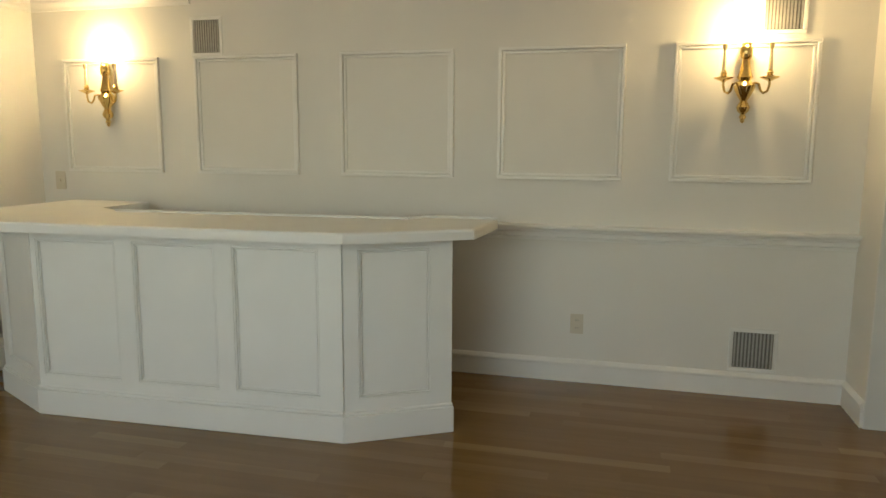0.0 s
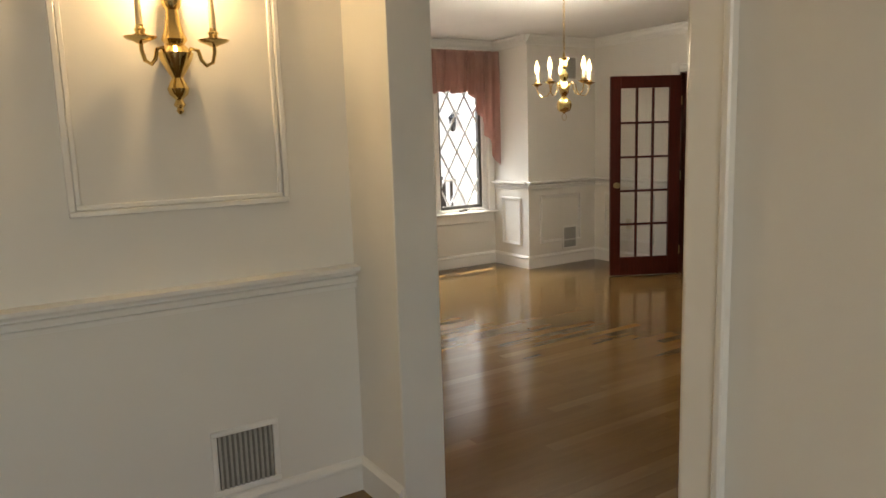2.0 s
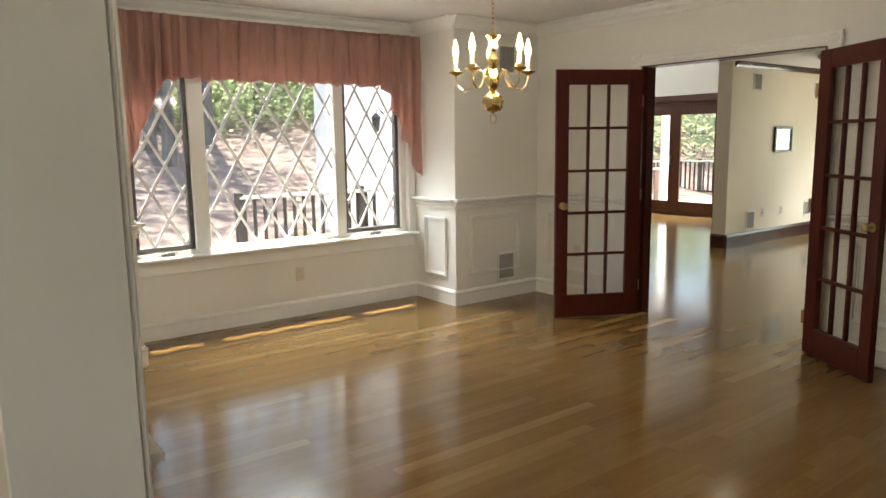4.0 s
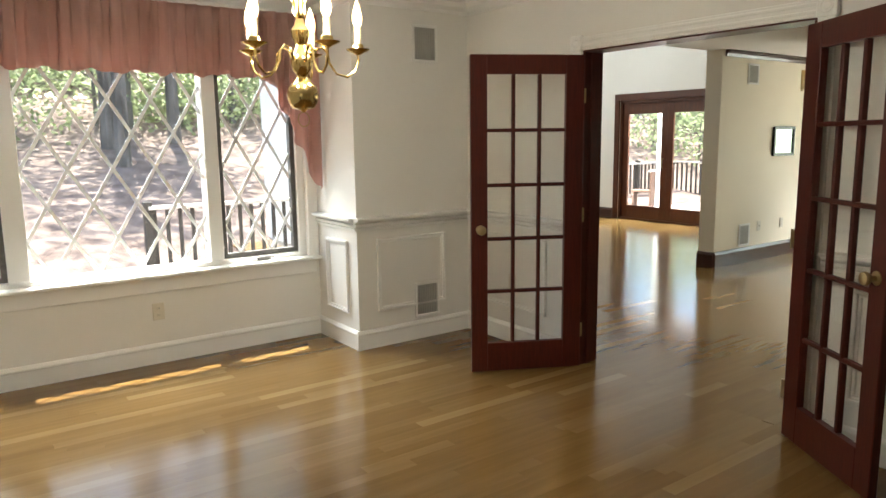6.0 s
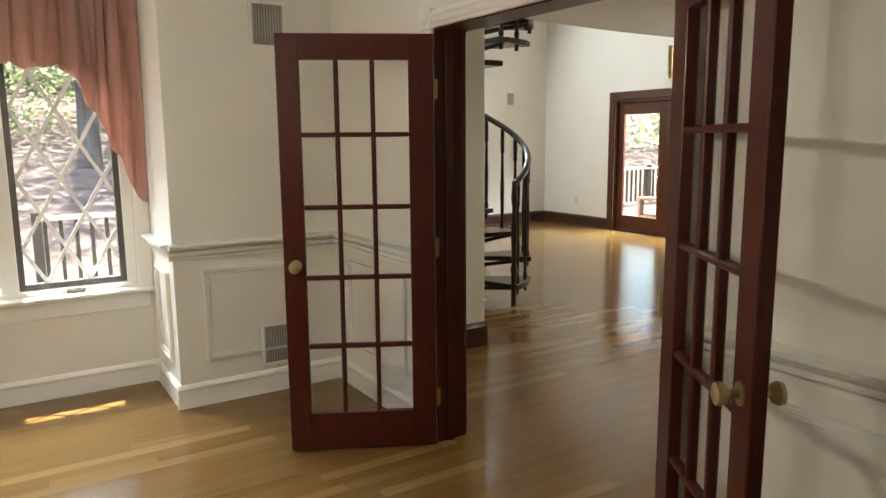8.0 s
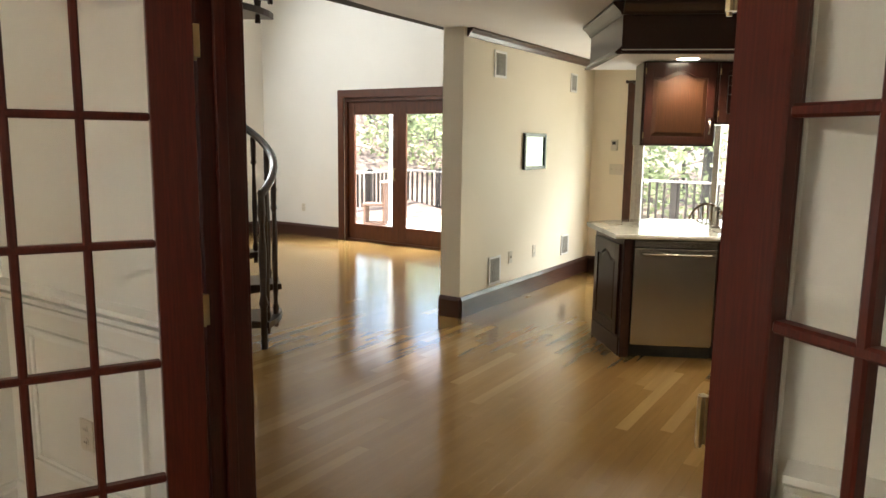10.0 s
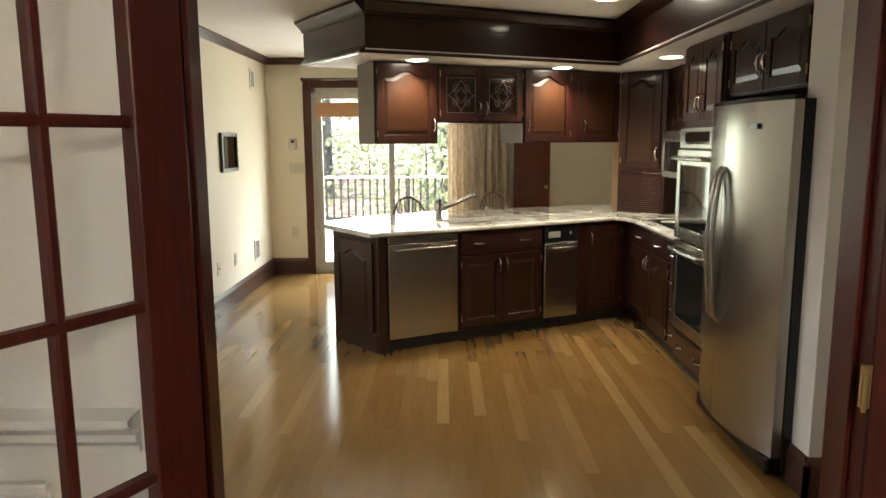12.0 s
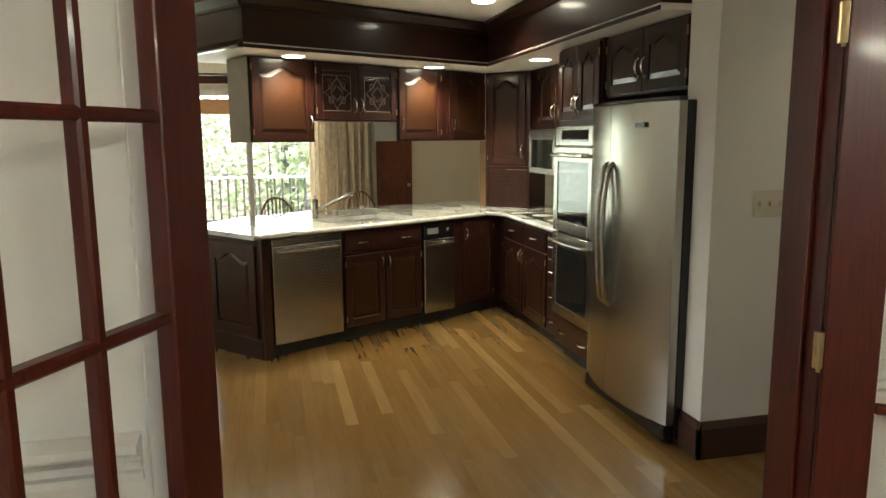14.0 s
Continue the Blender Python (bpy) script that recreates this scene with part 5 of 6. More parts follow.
for a, c_ in ((SOF[6], SOF[0]), (SOF[0], SOF[1]), (SOF[1], SOF[2])):
    d = Vector(c_) - Vector(a)
    nn = Vector((d.y, -d.x)).normalized()
    nn = -nn if nn.dot(Vector((6.5, 2.0)) - Vector(a)) < 0 else nn
    part("lower_lip", run(BM(), a, c_, nn, LIP if a is SOF[6] else LIP2), CHERRYH, sof)
    part("crown", run(BM(), a, c_, nn, CRW), CHERRYH, sof)


def recessed(x, y, z, energy):
    r = thing("recessed_light", "lit round recessed light with a white trim ring", "ceiling light", pose(x, y, z), "recessed lights")
    b = BM()
    tube(b, [(0.078 * math.cos(k * math.pi / 10), 0.078 * math.sin(k * math.pi / 10), 0.0) for k in range(21)], 0.006, 6)
    part("trim_ring", b, TRIM, r, "", True)
    part("lens", lathe(BM(), [(0.074, -0.006), (0.070, -0.003), (0.06, 0.0)], seg=24), DISC, r, "glowing lens")
    if energy:
        lamp("recessed_lamp", "SPOT", energy, DOWNW, pose(x, y, z - 0.03), radius=0.07, spot=140)


for x, y, z, e in ((8.60, 1.886, 2.108, 13), (9.20, 0.736, 2.108, 13), (8.50, 0.08, 2.108, 11), (8.18, 0.624, CK, 9)):
    recessed(x, y, z, e)
# Two more unseen lights, added only to brighten the kitchen floor and hall.
recessed(6.3, 2.2, CK, 5.5)
recessed(5.7, -0.9, CK, 2)

# ---- breakfast nook ----
sl = thing("window_2", "sliding glass door in a dark wooden casing", "sliding door", pose(E1, 3.19, 0, 0, 0, -90), kind="structure")
b = BM()
box(b, -0.09, 0.0, -0.022, 0, 0, 2.12, 0.004)
box(b, 1.79, 1.88, -0.022, 0, 0, 2.12, 0.004)
box(b, -0.09, 1.88, -0.024, 0, 2.12, 2.21, 0.004)
part("casing", b, PATIOW, sl)
b = BM()
box(b, 0, 0.05, 0.02, 0.15, 0, 2.12)
box(b, 1.74, 1.79, 0.02, 0.15, 0, 2.12)
box(b, 0, 1.79, 0.02, 0.15, 2.07, 2.12)
box(b, 0, 1.79, 0.02, 0.15, 0, 0.04)
part("window_frame", b, GRILLE, sl, "grey aluminium slider frame")
for x0, x1, y0 in ((0.05, 0.93, 0.04), (0.86, 1.74, 0.09)):
    b = BM()
    e = 0.055
    box(b, x0, x0 + e, y0, y0 + 0.035, 0.04, 2.07)
    box(b, x1 - e, x1, y0, y0 + 0.035, 0.04, 2.07)
    box(b, x0 + e, x1 - e, y0, y0 + 0.035, 0.04, 0.13)
    box(b, x0 + e, x1 - e, y0, y0 + 0.035, 2.0, 2.07)
    s_ = part("sash", b, GRILLE, sl)
    g_ = part("pane", box(BM(), x0 + e, x1 - e, y0 + 0.014, y0 + 0.018, 0.13, 2.0), GLASS, s_)
    g_.visible_shadow = False
part("head_board", box(BM(), 0.05, 1.74, 0.002, 0.02, 1.80, 1.96), LIGHTW, sl, "pale wooden board across the head")
rod = thing("curtain_rod", "dark curtain rod over the sliding door", "curtain rod", pose(E1 - 0.09, 0, 0))
part("pole", tube(BM(), [(0, 3.27, 2.21), (0, 0.86, 2.21)], 0.013, 10), WALNUT, rod)
for y in (3.27, 0.86):
    part("finial", lathe(BM(), [(0.006, -0.02), (0.02, 0), (0.006, 0.02)], (0, y, 2.21), 12), WALNUT, rod, "", True)
for y in (3.20, 0.94):
    part("bracket", box(BM(), 0, 0.088, y - 0.008, y + 0.008, 2.19, 2.205), WALNUT, rod)
dp = thing("drape", "woven beige drape gathered beside the sliding door", "curtain", pose(E1 - 0.09, 1.66, 0, 0, 0, -90))
b = pleats(0.0, 0.72, 2.20, lambda x: 0.03, 0.085, 0.030, 180)
cloth("drape_cloth", b, dp, DRAPE)
for k in range(9):
    part("drape_ring", tube(BM(), [(0.02 + 0.085 * k, 0.022 * math.cos(a * math.pi / 6), 2.208 + 0.022 * math.sin(a * math.pi / 6)) for a in range(13)], 0.003, 5), WALNUT, dp, "dark curtain ring")
dr = thing("door_1", "red-brown panelled wooden door in the nook", "door", pose(E1, 0.895, 0, 0, 0, -90), kind="structure")
b = BM()
box(b, 0, 0.09, -0.035, -0.004, 0, 2.03, 0.002)
box(b, 0.32, 0.41, -0.035, -0.004, 0, 2.03, 0.002)
for z0, z1 in ((0, 0.2), (0.78, 0.92), (1.18, 1.28), (1.92, 2.03)):
    box(b, 0.09, 0.32, -0.035, -0.004, z0, z1, 0.002)
part("leaf_frame", b, REDDOOR, dr)
for z0, z1 in ((0.2, 0.78), (0.92, 1.18), (1.28, 1.92)):
    part("door_panel", box(BM(), 0.085, 0.325, -0.026, -0.006, z0 - 0.005, z1 + 0.005, 0.010), REDDOOR, dr)
part("door_knob", lathe(BM(), [(0.02, 0), (0.010, 0.01), (0.022, 0.03), (0.012, 0.045)], seg=14), AGED, dr, "brass knob", True).matrix_basis = pose(0.365, -0.035, 1.0, 90)


def windsor(m):
    c = thing("windsor_chair", "honey wood bow-back windsor chair at the counter", "chair", m, "counter chairs")
    part("seat", prism(BM(), [(0.21 * math.cos(k * math.pi / 10), 0.205 * math.sin(k * math.pi / 10)) for k in range(20)], 0.43, 0.465, 0.008), CHAIRW, c)
    hoop = [(-0.18, 0.13, 0.46)] + [(-0.185 * math.cos(k * math.pi / 14), 0.15 + 0.06 * math.sin(k * math.pi / 14), 0.72 + 0.27 * math.sin(k * math.pi / 14)) for k in range(15)] + [(0.18, 0.13, 0.46)]
    part("bow", tube(BM(), hoop, 0.011, 8), CHAIRW, c, "", True)
    for k in range(7):
        x = -0.12 + 0.04 * k
        top_z = 0.72 + 0.27 * math.sqrt(max(0.0, 1 - (x / 0.185) ** 2))
        part("spindle", tube(BM(), [(x * 0.8, 0.16, 0.46), (x, 0.15 + 0.05, top_z)], 0.006, 6), CHAIRW, c)
    for sx in (-1, 1):
        for sy in (-1, 1):
            part("leg", tube(BM(), [(sx * 0.13, sy * 0.12, 0.44), (sx * 0.17, sy * 0.16, 0.22), (sx * 0.20, sy * 0.19, 0.0)], [0.014, 0.018, 0.012], 8), CHAIRW, c)
    part("stretcher", tube(BM(), [(-0.175, 0, 0.20), (0.175, 0, 0.20)], 0.009, 6), CHAIRW, c)
    return c


w1 = windsor(pose(10.00, 1.95, 0, 0, 0, -63))
copy_thing(w1, pose(10.52, 1.10, 0, 0, 0, -63))
mr = thing("wall_mirror", "small dark-framed mirror on the cream wall", "mirror", pose(9.685, STB0, 1.255))
b = BM()
box(b, 0, 0.48, -0.03, 0, 0, 0.035, 0.003)
box(b, 0, 0.48, -0.03, 0, 0.32, 0.355, 0.003)
box(b, 0, 0.035, -0.03, 0, 0.035, 0.32, 0.003)
box(b, 0.445, 0.48, -0.03, 0, 0.035, 0.32, 0.003)
part("frame", b, BLACK, mr)
m_, nt_, bs_ = material("mirror_glass")
put(bs_, Base_Color=(0.36, 0.41, 0.36, 1), Metallic=1.0, Roughness=0.03)
part("glass", box(BM(), 0.035, 0.445, -0.016, -0.002, 0.035, 0.32), m_, mr, "dark mirror glass")

# ---- living room ----
pd = thing("window_3", "dark wooden double patio door with full glass", "patio door", pose(PE, 7.72, 0, 0, 0, -90), kind="structure")
b = BM()
box(b, -0.11, 0.0, -0.024, 0, 0, 2.14, 0.004)
box(b, 2.0, 2.11, -0.024, 0, 0, 2.14, 0.004)
box(b, -0.11, 2.11, -0.026, 0, 2.14, 2.26, 0.004)
part("casing", b, PATIOW, pd)
b = BM()
box(b, 0, 0.04, 0.01, 0.15, 0, 2.14)
box(b, 1.96, 2.0, 0.01, 0.15, 0, 2.14)
box(b, 0, 2.0, 0.01, 0.15, 2.09, 2.14)
box(b, 0, 2.0, 0.01, 0.15, 0, 0.03)
part("window_frame", b, PATIOW, pd)
for x0, x1, hx in ((0.04, 1.0, 0.93), (1.0, 1.96, 1.89)):
    b = BM()
    box(b, x0, x0 + 0.12, 0.05, 0.09, 0.03, 2.09, 0.003)
    box(b, x1 - 0.12, x1, 0.05, 0.09, 0.03, 2.09, 0.003)
    box(b, x0 + 0.12, x1 - 0.12, 0.05, 0.09, 0.03, 0.26, 0.003)
    box(b, x0 + 0.12, x1 - 0.12, 0.05, 0.09, 1.90, 2.09, 0.003)
    lf = part("door_leaf", b, PATIOW, pd)
    g_ = part("pane", box(BM(), x0 + 0.12, x1 - 0.12, 0.068, 0.072, 0.26, 1.90), GLASS, lf)
    g_.visible_shadow = False
    part("handle", tube(BM(), [(hx, 0.05, 0.95), (hx, 0.01, 0.97), (hx, 0.01, 1.1), (hx, 0.05, 1.12)], 0.008, 8), AGED, lf, "", True)
st = thing("spiral_stair", "dark wooden spiral stair with turned balusters", "stair", pose(6.72, 5.08, 0))
part("centre_pole", lathe(BM(), [(0.10, 0), (0.10, 0.02), (0.065, 0.04), (0.06, 3.2)], seg=18), WALNUT, st, "", True)
A0 = math.radians(-72)
STEP = math.radians(31)
R = 0.80
for k in range(13):
    a0, a1 = A0 + STEP * k, A0 + STEP * (k + 1.12)
    z = 0.20 * (k + 1)
    arc = [(R * math.cos(a0 + (a1 - a0) * j / 5), R * math.sin(a0 + (a1 - a0) * j / 5)) for j in range(6)]
    inner = [(0.058 * math.cos(a), 0.058 * math.sin(a)) for a in (a1, a0)]
    part("tread", prism(BM(), arc + inner, z - 0.045, z, 0.006), WALNUT, st)
    b = BM()
    am = a0 + 0.1
    tube(b, [(0.058 * math.cos(am), 0.058 * math.sin(am), z - 0.13), (R * 0.6 * math.cos(am), R * 0.6 * math.sin(am), z - 0.075), (R * 0.97 * math.cos(am), R * 0.97 * math.sin(am), z - 0.05)], [0.03, 0.02, 0.012], 6)
    part("tread_bracket", b, WALNUT, st)
    for f in (0.15, 0.65):
        am = a0 + STEP * f
        zr = 0.20 * (k + f) + 1.10
        if k == 0 and f < 0.3:
            zr = 1.15
        x, y = (R - 0.04) * math.cos(am), (R - 0.04) * math.sin(am)
        hgt = zr - (z - 0.10)
        prof = [(0.019, 0), (0.019, hgt * 0.10), (0.025, hgt * 0.13), (0.016, hgt * 0.16), (0.019, hgt * 0.3), (0.022, hgt * 0.45), (0.016, hgt * 0.62), (0.013, hgt * 0.78), (0.024, hgt * 0.80), (0.018, hgt * 0.83), (0.021, hgt * 0.86), (0.021, hgt)]
        part("baluster", lathe(BM(), prof, (x, y, z - 0.10), 8), WALNUT, st, "", True)
n = 60
pts = []
for j in range(n + 1):
    f = j / n * 13
    am = A0 + STEP * f
    pts.append(((R - 0.04) * math.cos(am), (R - 0.04) * math.sin(am), 0.20 * f + 1.13))
part("handrail", tube(BM(), pts, 0.030, 8), WALNUT, st, "", True)
x, y = (R - 0.04) * math.cos(A0), (R - 0.04) * math.sin(A0)
part("newel", lathe(BM(), [(0.025, 0), (0.025, 0.3), (0.035, 0.34), (0.02, 0.4), (0.03, 0.7), (0.018, 0.9), (0.03, 1.0), (0.02, 1.16)], (x, y, 0), 10), WALNUT, st, "", True)

# ---- outside ----
GROUND = mottled("leaf_litter", (0.105, 0.070, 0.058), (0.24, 0.175, 0.145), 2.6, 0.95, 0.8, 14.0, dist=0.03)
BARK = mottled("grey_bark", (0.075, 0.066, 0.056), (0.19, 0.17, 0.15), 5.0, 0.95, 0.8, 30.0, stretch=(1, 1, 0.2), dist=0.01)


def leafy(name, c1, c2):
    m, nt, b = material(name)
    r = ramp(nt, nt.nodes.new("ShaderNodeNewGeometry").outputs["Random Per Island"], [(0.0, c1), (1.0, c2)])
    nt.links.new(r.outputs[0], b.inputs["Base Color"])
    put(b, Roughness=0.6)
    tr = nt.nodes.new("ShaderNodeBsdfTranslucent")
    nt.links.new(r.outputs[0], tr.inputs[0])
    mx = nt.nodes.new("ShaderNodeMixShader")
    mx.inputs[0].default_value = 0.65
    out = nt.nodes["Material Output"]
    nt.links.new(b.outputs[0], mx.inputs[1])
    nt.links.new(tr.outputs[0], mx.inputs[2])
    nt.links.new(mx.outputs[0], out.inputs[0])
    return m


LEAF = leafy("green_leaves", (0.25, 0.30, 0.15), (0.44, 0.49, 0.29))


def height(x, y):
    h = -0.45
    h += 0.20 * max(0.0, y - 7.5) if x < 40 else 0
    h += 0.09 * max(0.0, x - 17.0)
    return h + 0.25 * noise.noise(Vector((x * 0.13, y * 0.13, 0))) + 0.05 * noise.noise(Vector((x * 0.8, y * 0.8, 3)))


vs, fs = [], []
xs = [-400, -150, -60] + [-30 + 1.5 * k for k in range(57)] + [60, 90, 150, 400]
ys = [-400, -150, -60] + [-30 + 1.5 * k for k in range(57)] + [60, 90, 150, 400]
for j, y in enumerate(ys):
    for i, x in enumerate(xs):
        vs.append((x, y, min(height(x, y), 9.0)))
for j in range(len(ys) - 1):
    for i in range(len(xs) - 1):
        k = j * len(xs) + i
        fs.append((k, k + 1, k + 1 + len(xs), k + len(xs)))
me = bpy.data.meshes.new("ground")
me.from_pydata(vs, [], fs)
me.materials.append(GROUND)
me.shade_smooth()
tagged(new("ground", me), "leaf-littered woodland slope behind the house", "ground", kind="structure")

rng = random.Random(11)


def tree(seed, h, label, lo, per):
    r = random.Random(seed)
    t = thing("tree", label, "tree", group="woodland trees")
    b = BM()
    lean = (r.uniform(-0.3, 0.3), r.uniform(-0.3, 0.3))
    tube(b, [(lean[0] * f, lean[1] * f, h * f - 0.3) for f in (0, 0.1, 0.3, 0.6, 0.85, 1.0)], [h * q for q in (0.0125, 0.0105, 0.009, 0.006, 0.003, 0.001)], 8)
    tips = []
    for k in range(16):
        f = r.uniform(lo, 0.97)
        a = r.uniform(0, 6.28)
        ln = h * 0.22 * (1.15 - f) + 0.6
        p0 = Vector((lean[0] * f, lean[1] * f, h * f - 0.3))
        p2 = p0 + Vector((math.cos(a) * ln, math.sin(a) * ln, ln * r.uniform(0.1, 0.5)))
        tube(b, [p0, (p0 + p2) / 2 + Vector((0, 0, 0.1)), p2], [h * 0.004, h * 0.0025, 0.006], 5)
        tips += [p2, (p0 + p2) / 2 + Vector((r.uniform(-.3, .3), r.uniform(-.3, .3), 0.1))]
    part("trunk", b, BARK, t)
    lv, lf = [], []
    for p in tips:
        for _ in range(per):
            c_ = p + Vector((r.gauss(0, 0.55), r.gauss(0, 0.55), r.gauss(0, 0.35)))
            u_ = Vector((r.gauss(0, 1), r.gauss(0, 1), r.gauss(0, 0.5))).normalized() * r.uniform(0.06, 0.13)
            v_ = u_.cross(Vector((r.gauss(0, 1), r.gauss(0, 1), r.gauss(0, 1)))).normalized() * u_.length * 0.55
            k = len(lv)
            lv += [tuple(c_ - u_), tuple(c_ + v_), tuple(c_ + u_), tuple(c_ - v_)]
            lf.append((k, k + 1, k + 2, k + 3))
    me = bpy.data.meshes.new("crown")
    me.from_pydata(lv, [], lf)
    me.materials.append(LEAF)
    o = new("crown", me)
    o.parent = t
    return t


kinds = [tree(3, 14.0, "tall slender grey-barked woodland tree", 0.42, 34), tree(5, 9.0, "young green woodland tree", 0.22, 18), tree(8, 5.0, "low leafy green understorey tree", 0.12, 22), tree(9, 2.6, "light green woodland shrub", 0.05, 26)]
places = []
for k in range(26):
    d_ = 14.5 + 14 * (k / 26.0) ** 1.2
    places.append((2.4 + rng.uniform(-0.62, 0.22 if d_ < 15.5 else 0.6) * d_, d_ + rng.uniform(-0.5, 1), 0))
for k in range(34):
    d_ = 17.0 + 14 * k / 34.0
    places.append((2.4 + rng.uniform(-0.65, 0.6) * d_, d_, 1 + k % 2))
for k in range(28):
    d_ = 19.3 + 15 * (k / 28.0) ** 1.1
    places.append((d_ + rng.uniform(-0.4, 0.8), 4.0 + rng.uniform(-0.62, 0.85) * (d_ - 3.5), (2, 1, 2, 0)[k % 4]))
for k in range(20):
    d_ = 18.4 + 9 * k / 20.0
    places.append((d_, 4.0 + rng.uniform(-0.55, 0.6) * (d_ - 3.5), 3))
for k in range(26):
    d_ = 17.0 + 12 * k / 26.0
    places.append((2.4 + rng.uniform(-0.6, 0.55) * d_, d_, 3))
seen_kinds = set()
for x, y, q in places:
    m = pose(x, y, min(height(x, y), 9.0), 0, 0, rng.uniform(0, 360))
    if q not in seen_kinds:
        seen_kinds.add(q)
        kinds[q].matrix_basis = m
    else:
        copy_thing(kinds[q], m)


def deck(x0, x1, y0, y1, z, name, label):
    d = thing(name, label, "deck", kind="structure")
    me = finish(box(BM(), x0, x1, 0, 0.138, z - 0.035, z), "deck_board", DECKW)
    k = 0
    while y0 + k * 0.144 < y1:
        o = new("deck_board", me)
        o.parent = d
        o.location = (0, y0 + k * 0.144, 0)
        k += 1
    b = BM()
    for x in (x0 + 0.1, x1 - 0.1):
        for y in (y0 + 0.1, y1 - 0.1):
            box(b, x - 0.05, x + 0.05, y - 0.05, y + 0.05, -1.2, z - 0.036)
    part("posts", b, DECKW, d)
    return d


deck(11.95, 17.2, -3.0, 10.5, -0.10, "deck", "grey weathered deck boards outside the glass doors")
deck(3.2, 5.4, 5.2, 7.4, -0.14, "deck_north", "grey weathered deck boards outside the dining window")


def railing(a, c, z, label, h=0.95):
    a, c = Vector(a), Vector(c)
    ln = (c - a).length
    r = thing("deck_railing", label, "railing", Matrix.Translation((a.x, a.y, z)) @ Matrix.Rotation(math.atan2(c.y - a.y, c.x - a.x), 4, "Z"), "deck railings")
    part("top_rail", box(BM(), 0, ln, -0.06, 0.06, h - 0.04, h, 0.004), DECKW, r)
    part("bottom_rail", box(BM(), 0, ln, -0.02, 0.02, 0.10, 0.15), RAILW, r)
    nb = int(ln / 0.14)
    me = finish(box(BM(), -0.018, 0.018, -0.018, 0.018, 0.15, h - 0.04), "baluster", RAILW)
    for k in range(nb):
        o = new("baluster", me)
        o.parent = r
        o.location = ((k + 0.5) * ln / nb, 0, 0)
    me = finish(box(BM(), -0.045, 0.045, -0.045, 0.045, 0, h + 0.05, 0.004), "post", RAILW)
    for k in range(int(ln / 1.8) + 1):
        o = new("post", me)
        o.parent = r
        o.location = (min(k * 1.8, ln), 0, 0)
    return r


railing((17.1, -3.0), (17.1, 10.4), -0.10, "weathered wooden deck railing with square balusters")
railing((12.0, 10.4), (17.1, 10.4), -0.10, "weathered wooden deck railing with square balusters")
railing((14.2, 5.2), (17.1, 5.2), -0.10, "weathered wooden deck stair railing")
railing((3.3, 7.3), (5.4, 7.3), -0.14, "dark weathered railing outside the dining window")
ln_ = thing("wall_lantern", "black outdoor lantern on the white outer wall", "lantern", pose(5.6, 7.4, 1.75))
part("bracket", tube(BM(), [(0, 0, 0.12), (-0.08, 0, 0.2), (-0.14, 0, 0.15)], 0.01, 6), BLACK, ln_)
part("cage", lathe(BM(), [(0.01, -0.16), (0.05, -0.13), (0.07, 0.06), (0.09, 0.07), (0.02, 0.14)], (-0.14, 0, 0), 6), BLACK, ln_)

bx = thing("deck_bench", "brown panelled wooden bench back on the sunny deck", "bench", pose(14.35, 9.0, -0.10, 0, 0, 25))
for k in range(5):
    part("board", box(BM(), -0.17 + 0.07 * k, -0.105 + 0.07 * k, -0.02, 0.02, 0.05, 0.82, 0.003), BENCHW, bx)
part("cap_rail", box(BM(), -0.20, 0.20, -0.05, 0.05, 0.82, 0.86, 0.004), DECKW, bx)
part("base", box(BM(), -0.18, 0.18, -0.04, 0.40, 0.0, 0.05, 0.003), BENCHW, bx)
part("seat", box(BM(), -0.18, 0.18, 0.02, 0.42, 0.38, 0.42, 0.004), BENCHW, bx)
part("front_board", box(BM(), -0.17, 0.17, 0.36, 0.40, 0.05, 0.38, 0.003), BENCHW, bx)
pp = thing("porch_post", "white painted square porch post on the deck", "post", pose(14.05, 8.55, -0.10))
part("shaft", box(BM(), -0.075, 0.075, -0.075, 0.075, 0.12, 2.55, 0.006), TRIM, pp)
part("base", box(BM(), -0.095, 0.095, -0.095, 0.095, 0, 0.12, 0.006), TRIM, pp)
pb = thing("porch_beam", "pale wooden porch beam over the deck", "beam", pose(14.05, 0, 2.45))
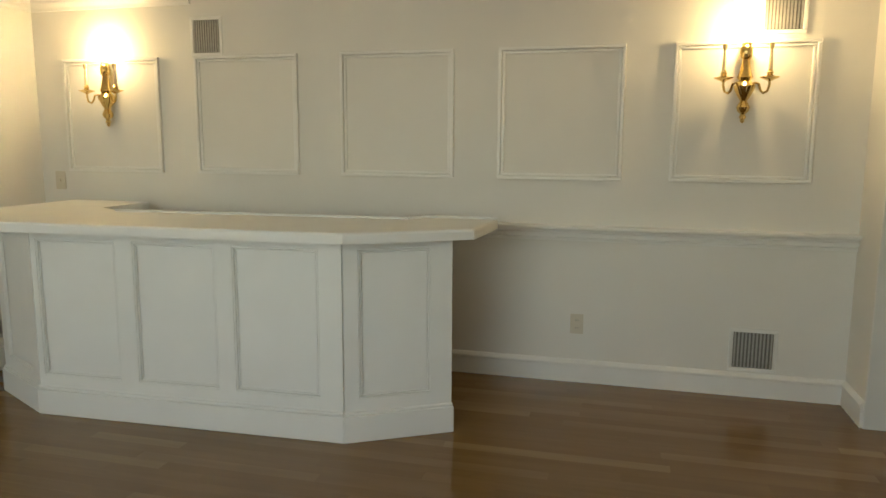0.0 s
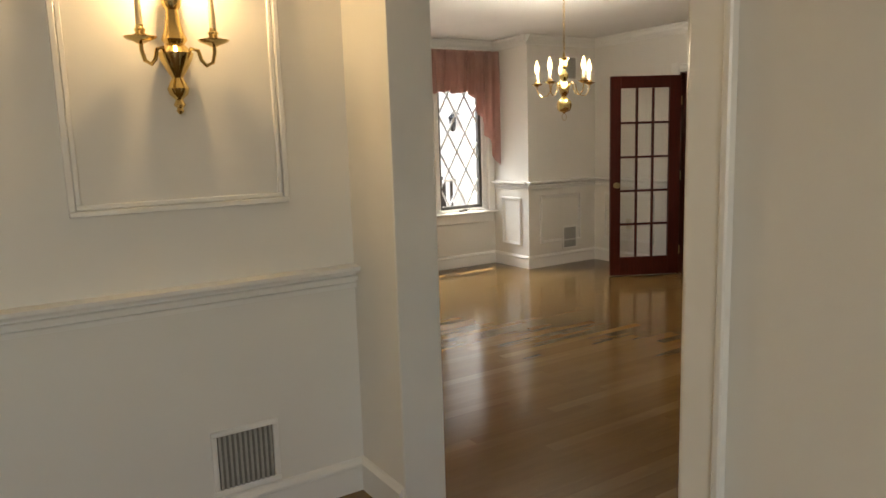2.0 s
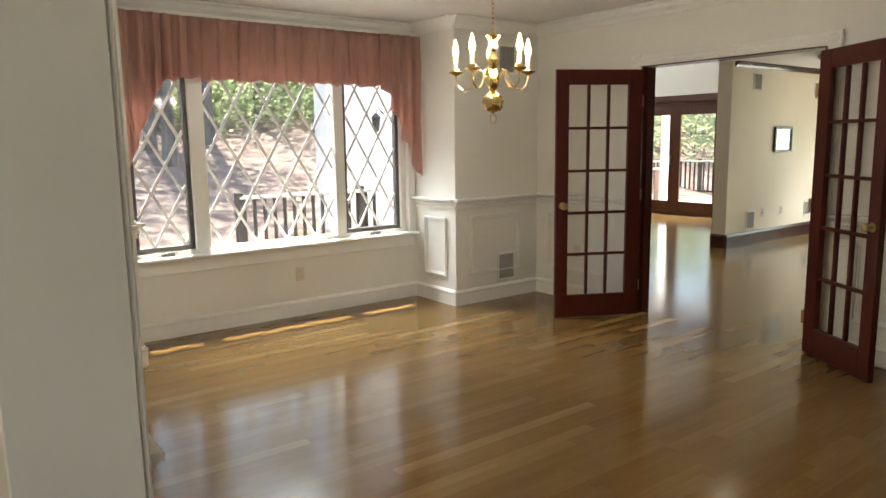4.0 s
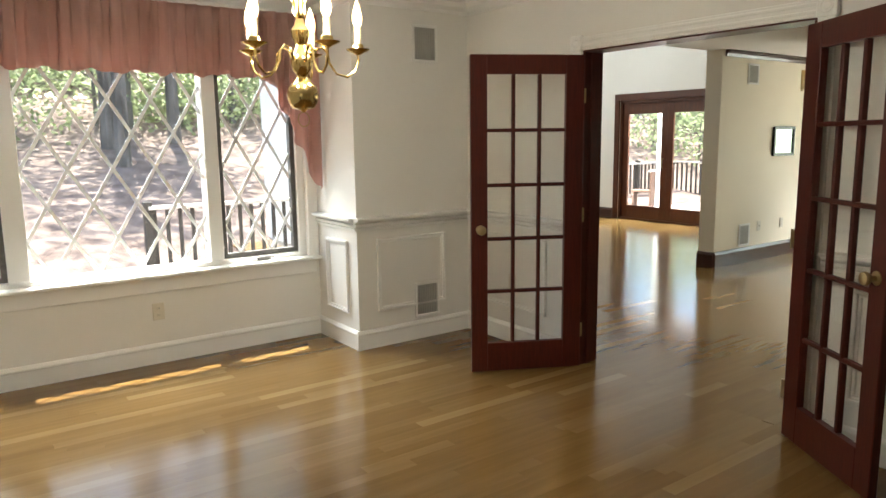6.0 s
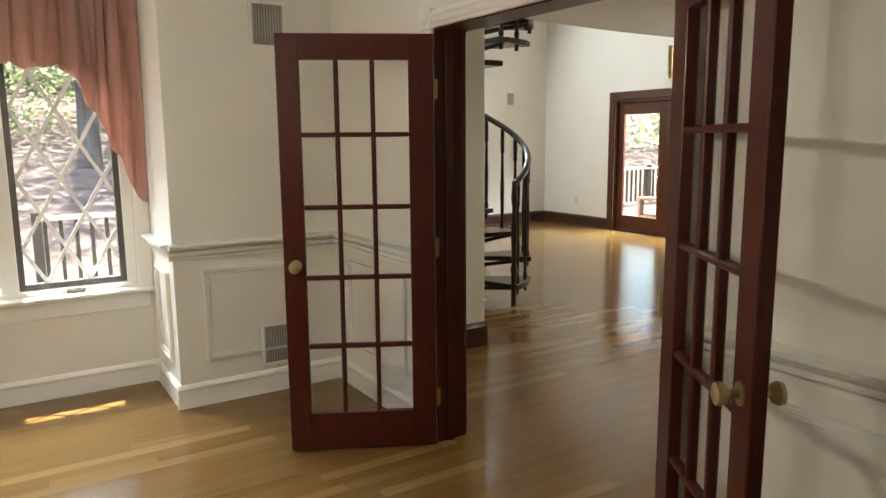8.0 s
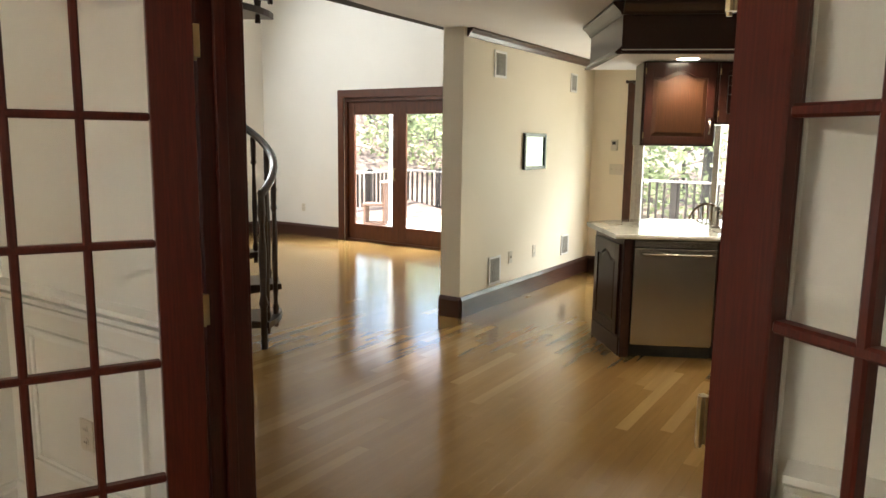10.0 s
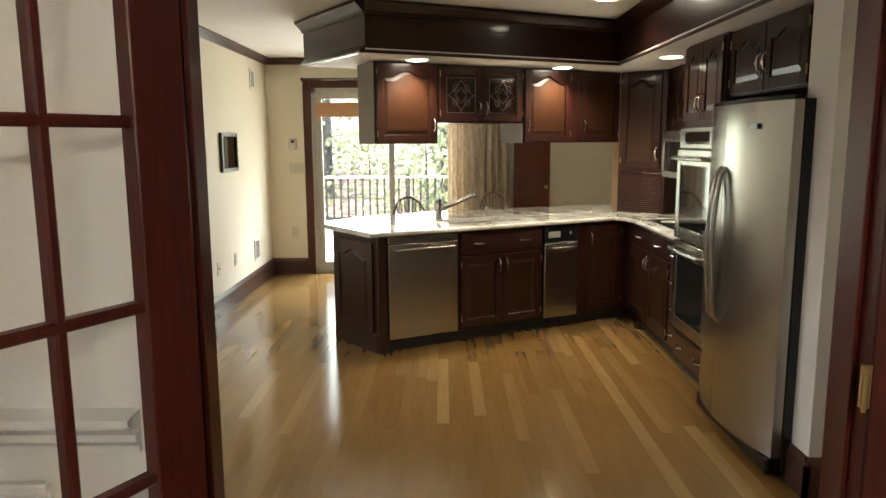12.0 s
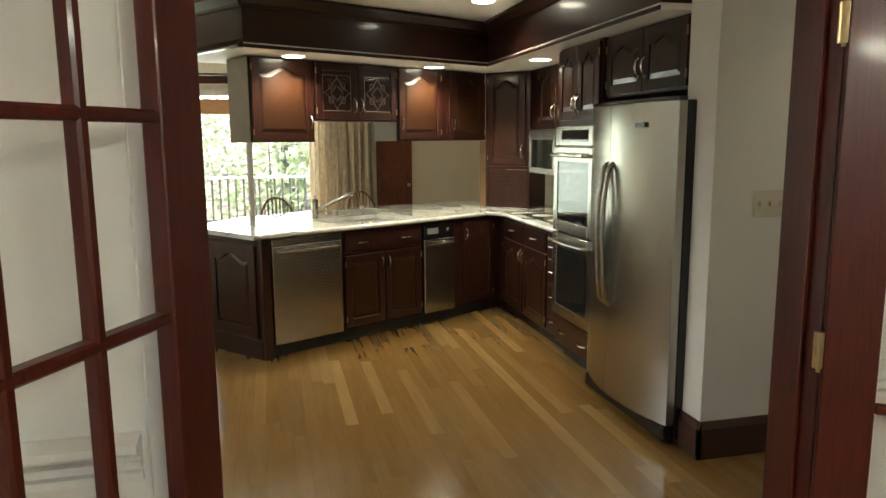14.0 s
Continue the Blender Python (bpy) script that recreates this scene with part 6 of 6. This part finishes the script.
part("beam", box(BM(), -0.09, 0.09, 4.2, 10.3, 0.001, 0.20, 0.006), LIGHTW, pb)

# ---- floor boards, last ----
b_rng = random.Random(5)
BW = 0.070


def board_rows(x0, x1, y0, y1):
    y = y0
    out = []
    while y < y1 - 0.004:
        w = min(BW, y1 - y)
        x = x0 - b_rng.uniform(0, 0.9)
        while x < x1:
            ln = b_rng.uniform(0.45, 1.5)
            a, c = max(x, x0), min(x + ln, x1)
            if c - a > 0.02:
                out.append((a, c, y, y + w))
            x += ln
        y += BW
    return out


ALLB = board_rows(-5.36, 0.0, -6.25, 0.0) + board_rows(0.0, 4.87, -2.6, NW) + board_rows(4.87, PE, -2.6, LN)
near = [r for r in ALLB if 4.9 < r[0] < 8.6 and -0.3 < r[2] < 2.6][:300]
chosen = set(near)
floor = thing("floor", "honey oak strip floor with a glossy varnish", "floor", kind="structure")
meshes = {}
for (xa, xb, ya, yb) in near:
    key = (round(xb - xa, 1), round(yb - ya, 3))
    if key not in meshes:
        meshes[key] = finish(box(BM(), 0.0, 1.0, 0.00015, key[1] - 0.00015, -0.014, 0.0), "board", OAK1)
    ob = new("floor_board", meshes[key])
    ob.parent = floor
    ob.location = (xa + 0.00015, ya, 0)
    ob.scale = (xb - xa - 0.0003, 1, 1)
vs, fs = [], []
for r in ALLB:
    if r in chosen:
        continue
    xa, xb, ya, yb = r[0] + 0.00015, r[1] - 0.00015, r[2] + 0.00015, r[3] - 0.00015
    k = len(vs)
    vs += [(xa, ya, -0.014), (xb, ya, -0.014), (xb, yb, -0.014), (xa, yb, -0.014), (xa, ya, 0), (xb, ya, 0), (xb, yb, 0), (xa, yb, 0)]
    fs += [(k + 4, k + 5, k + 6, k + 7), (k, k + 1, k + 5, k + 4), (k + 1, k + 2, k + 6, k + 5), (k + 2, k + 3, k + 7, k + 6), (k + 3, k, k + 4, k + 7)]
me = bpy.data.meshes.new("floor_boards")
me.from_pydata(vs, [], fs)
me.materials.append(OAKN)
rest = new("floor_boards", me)
rest.parent = floor
tagged(rest, kind="stuff")
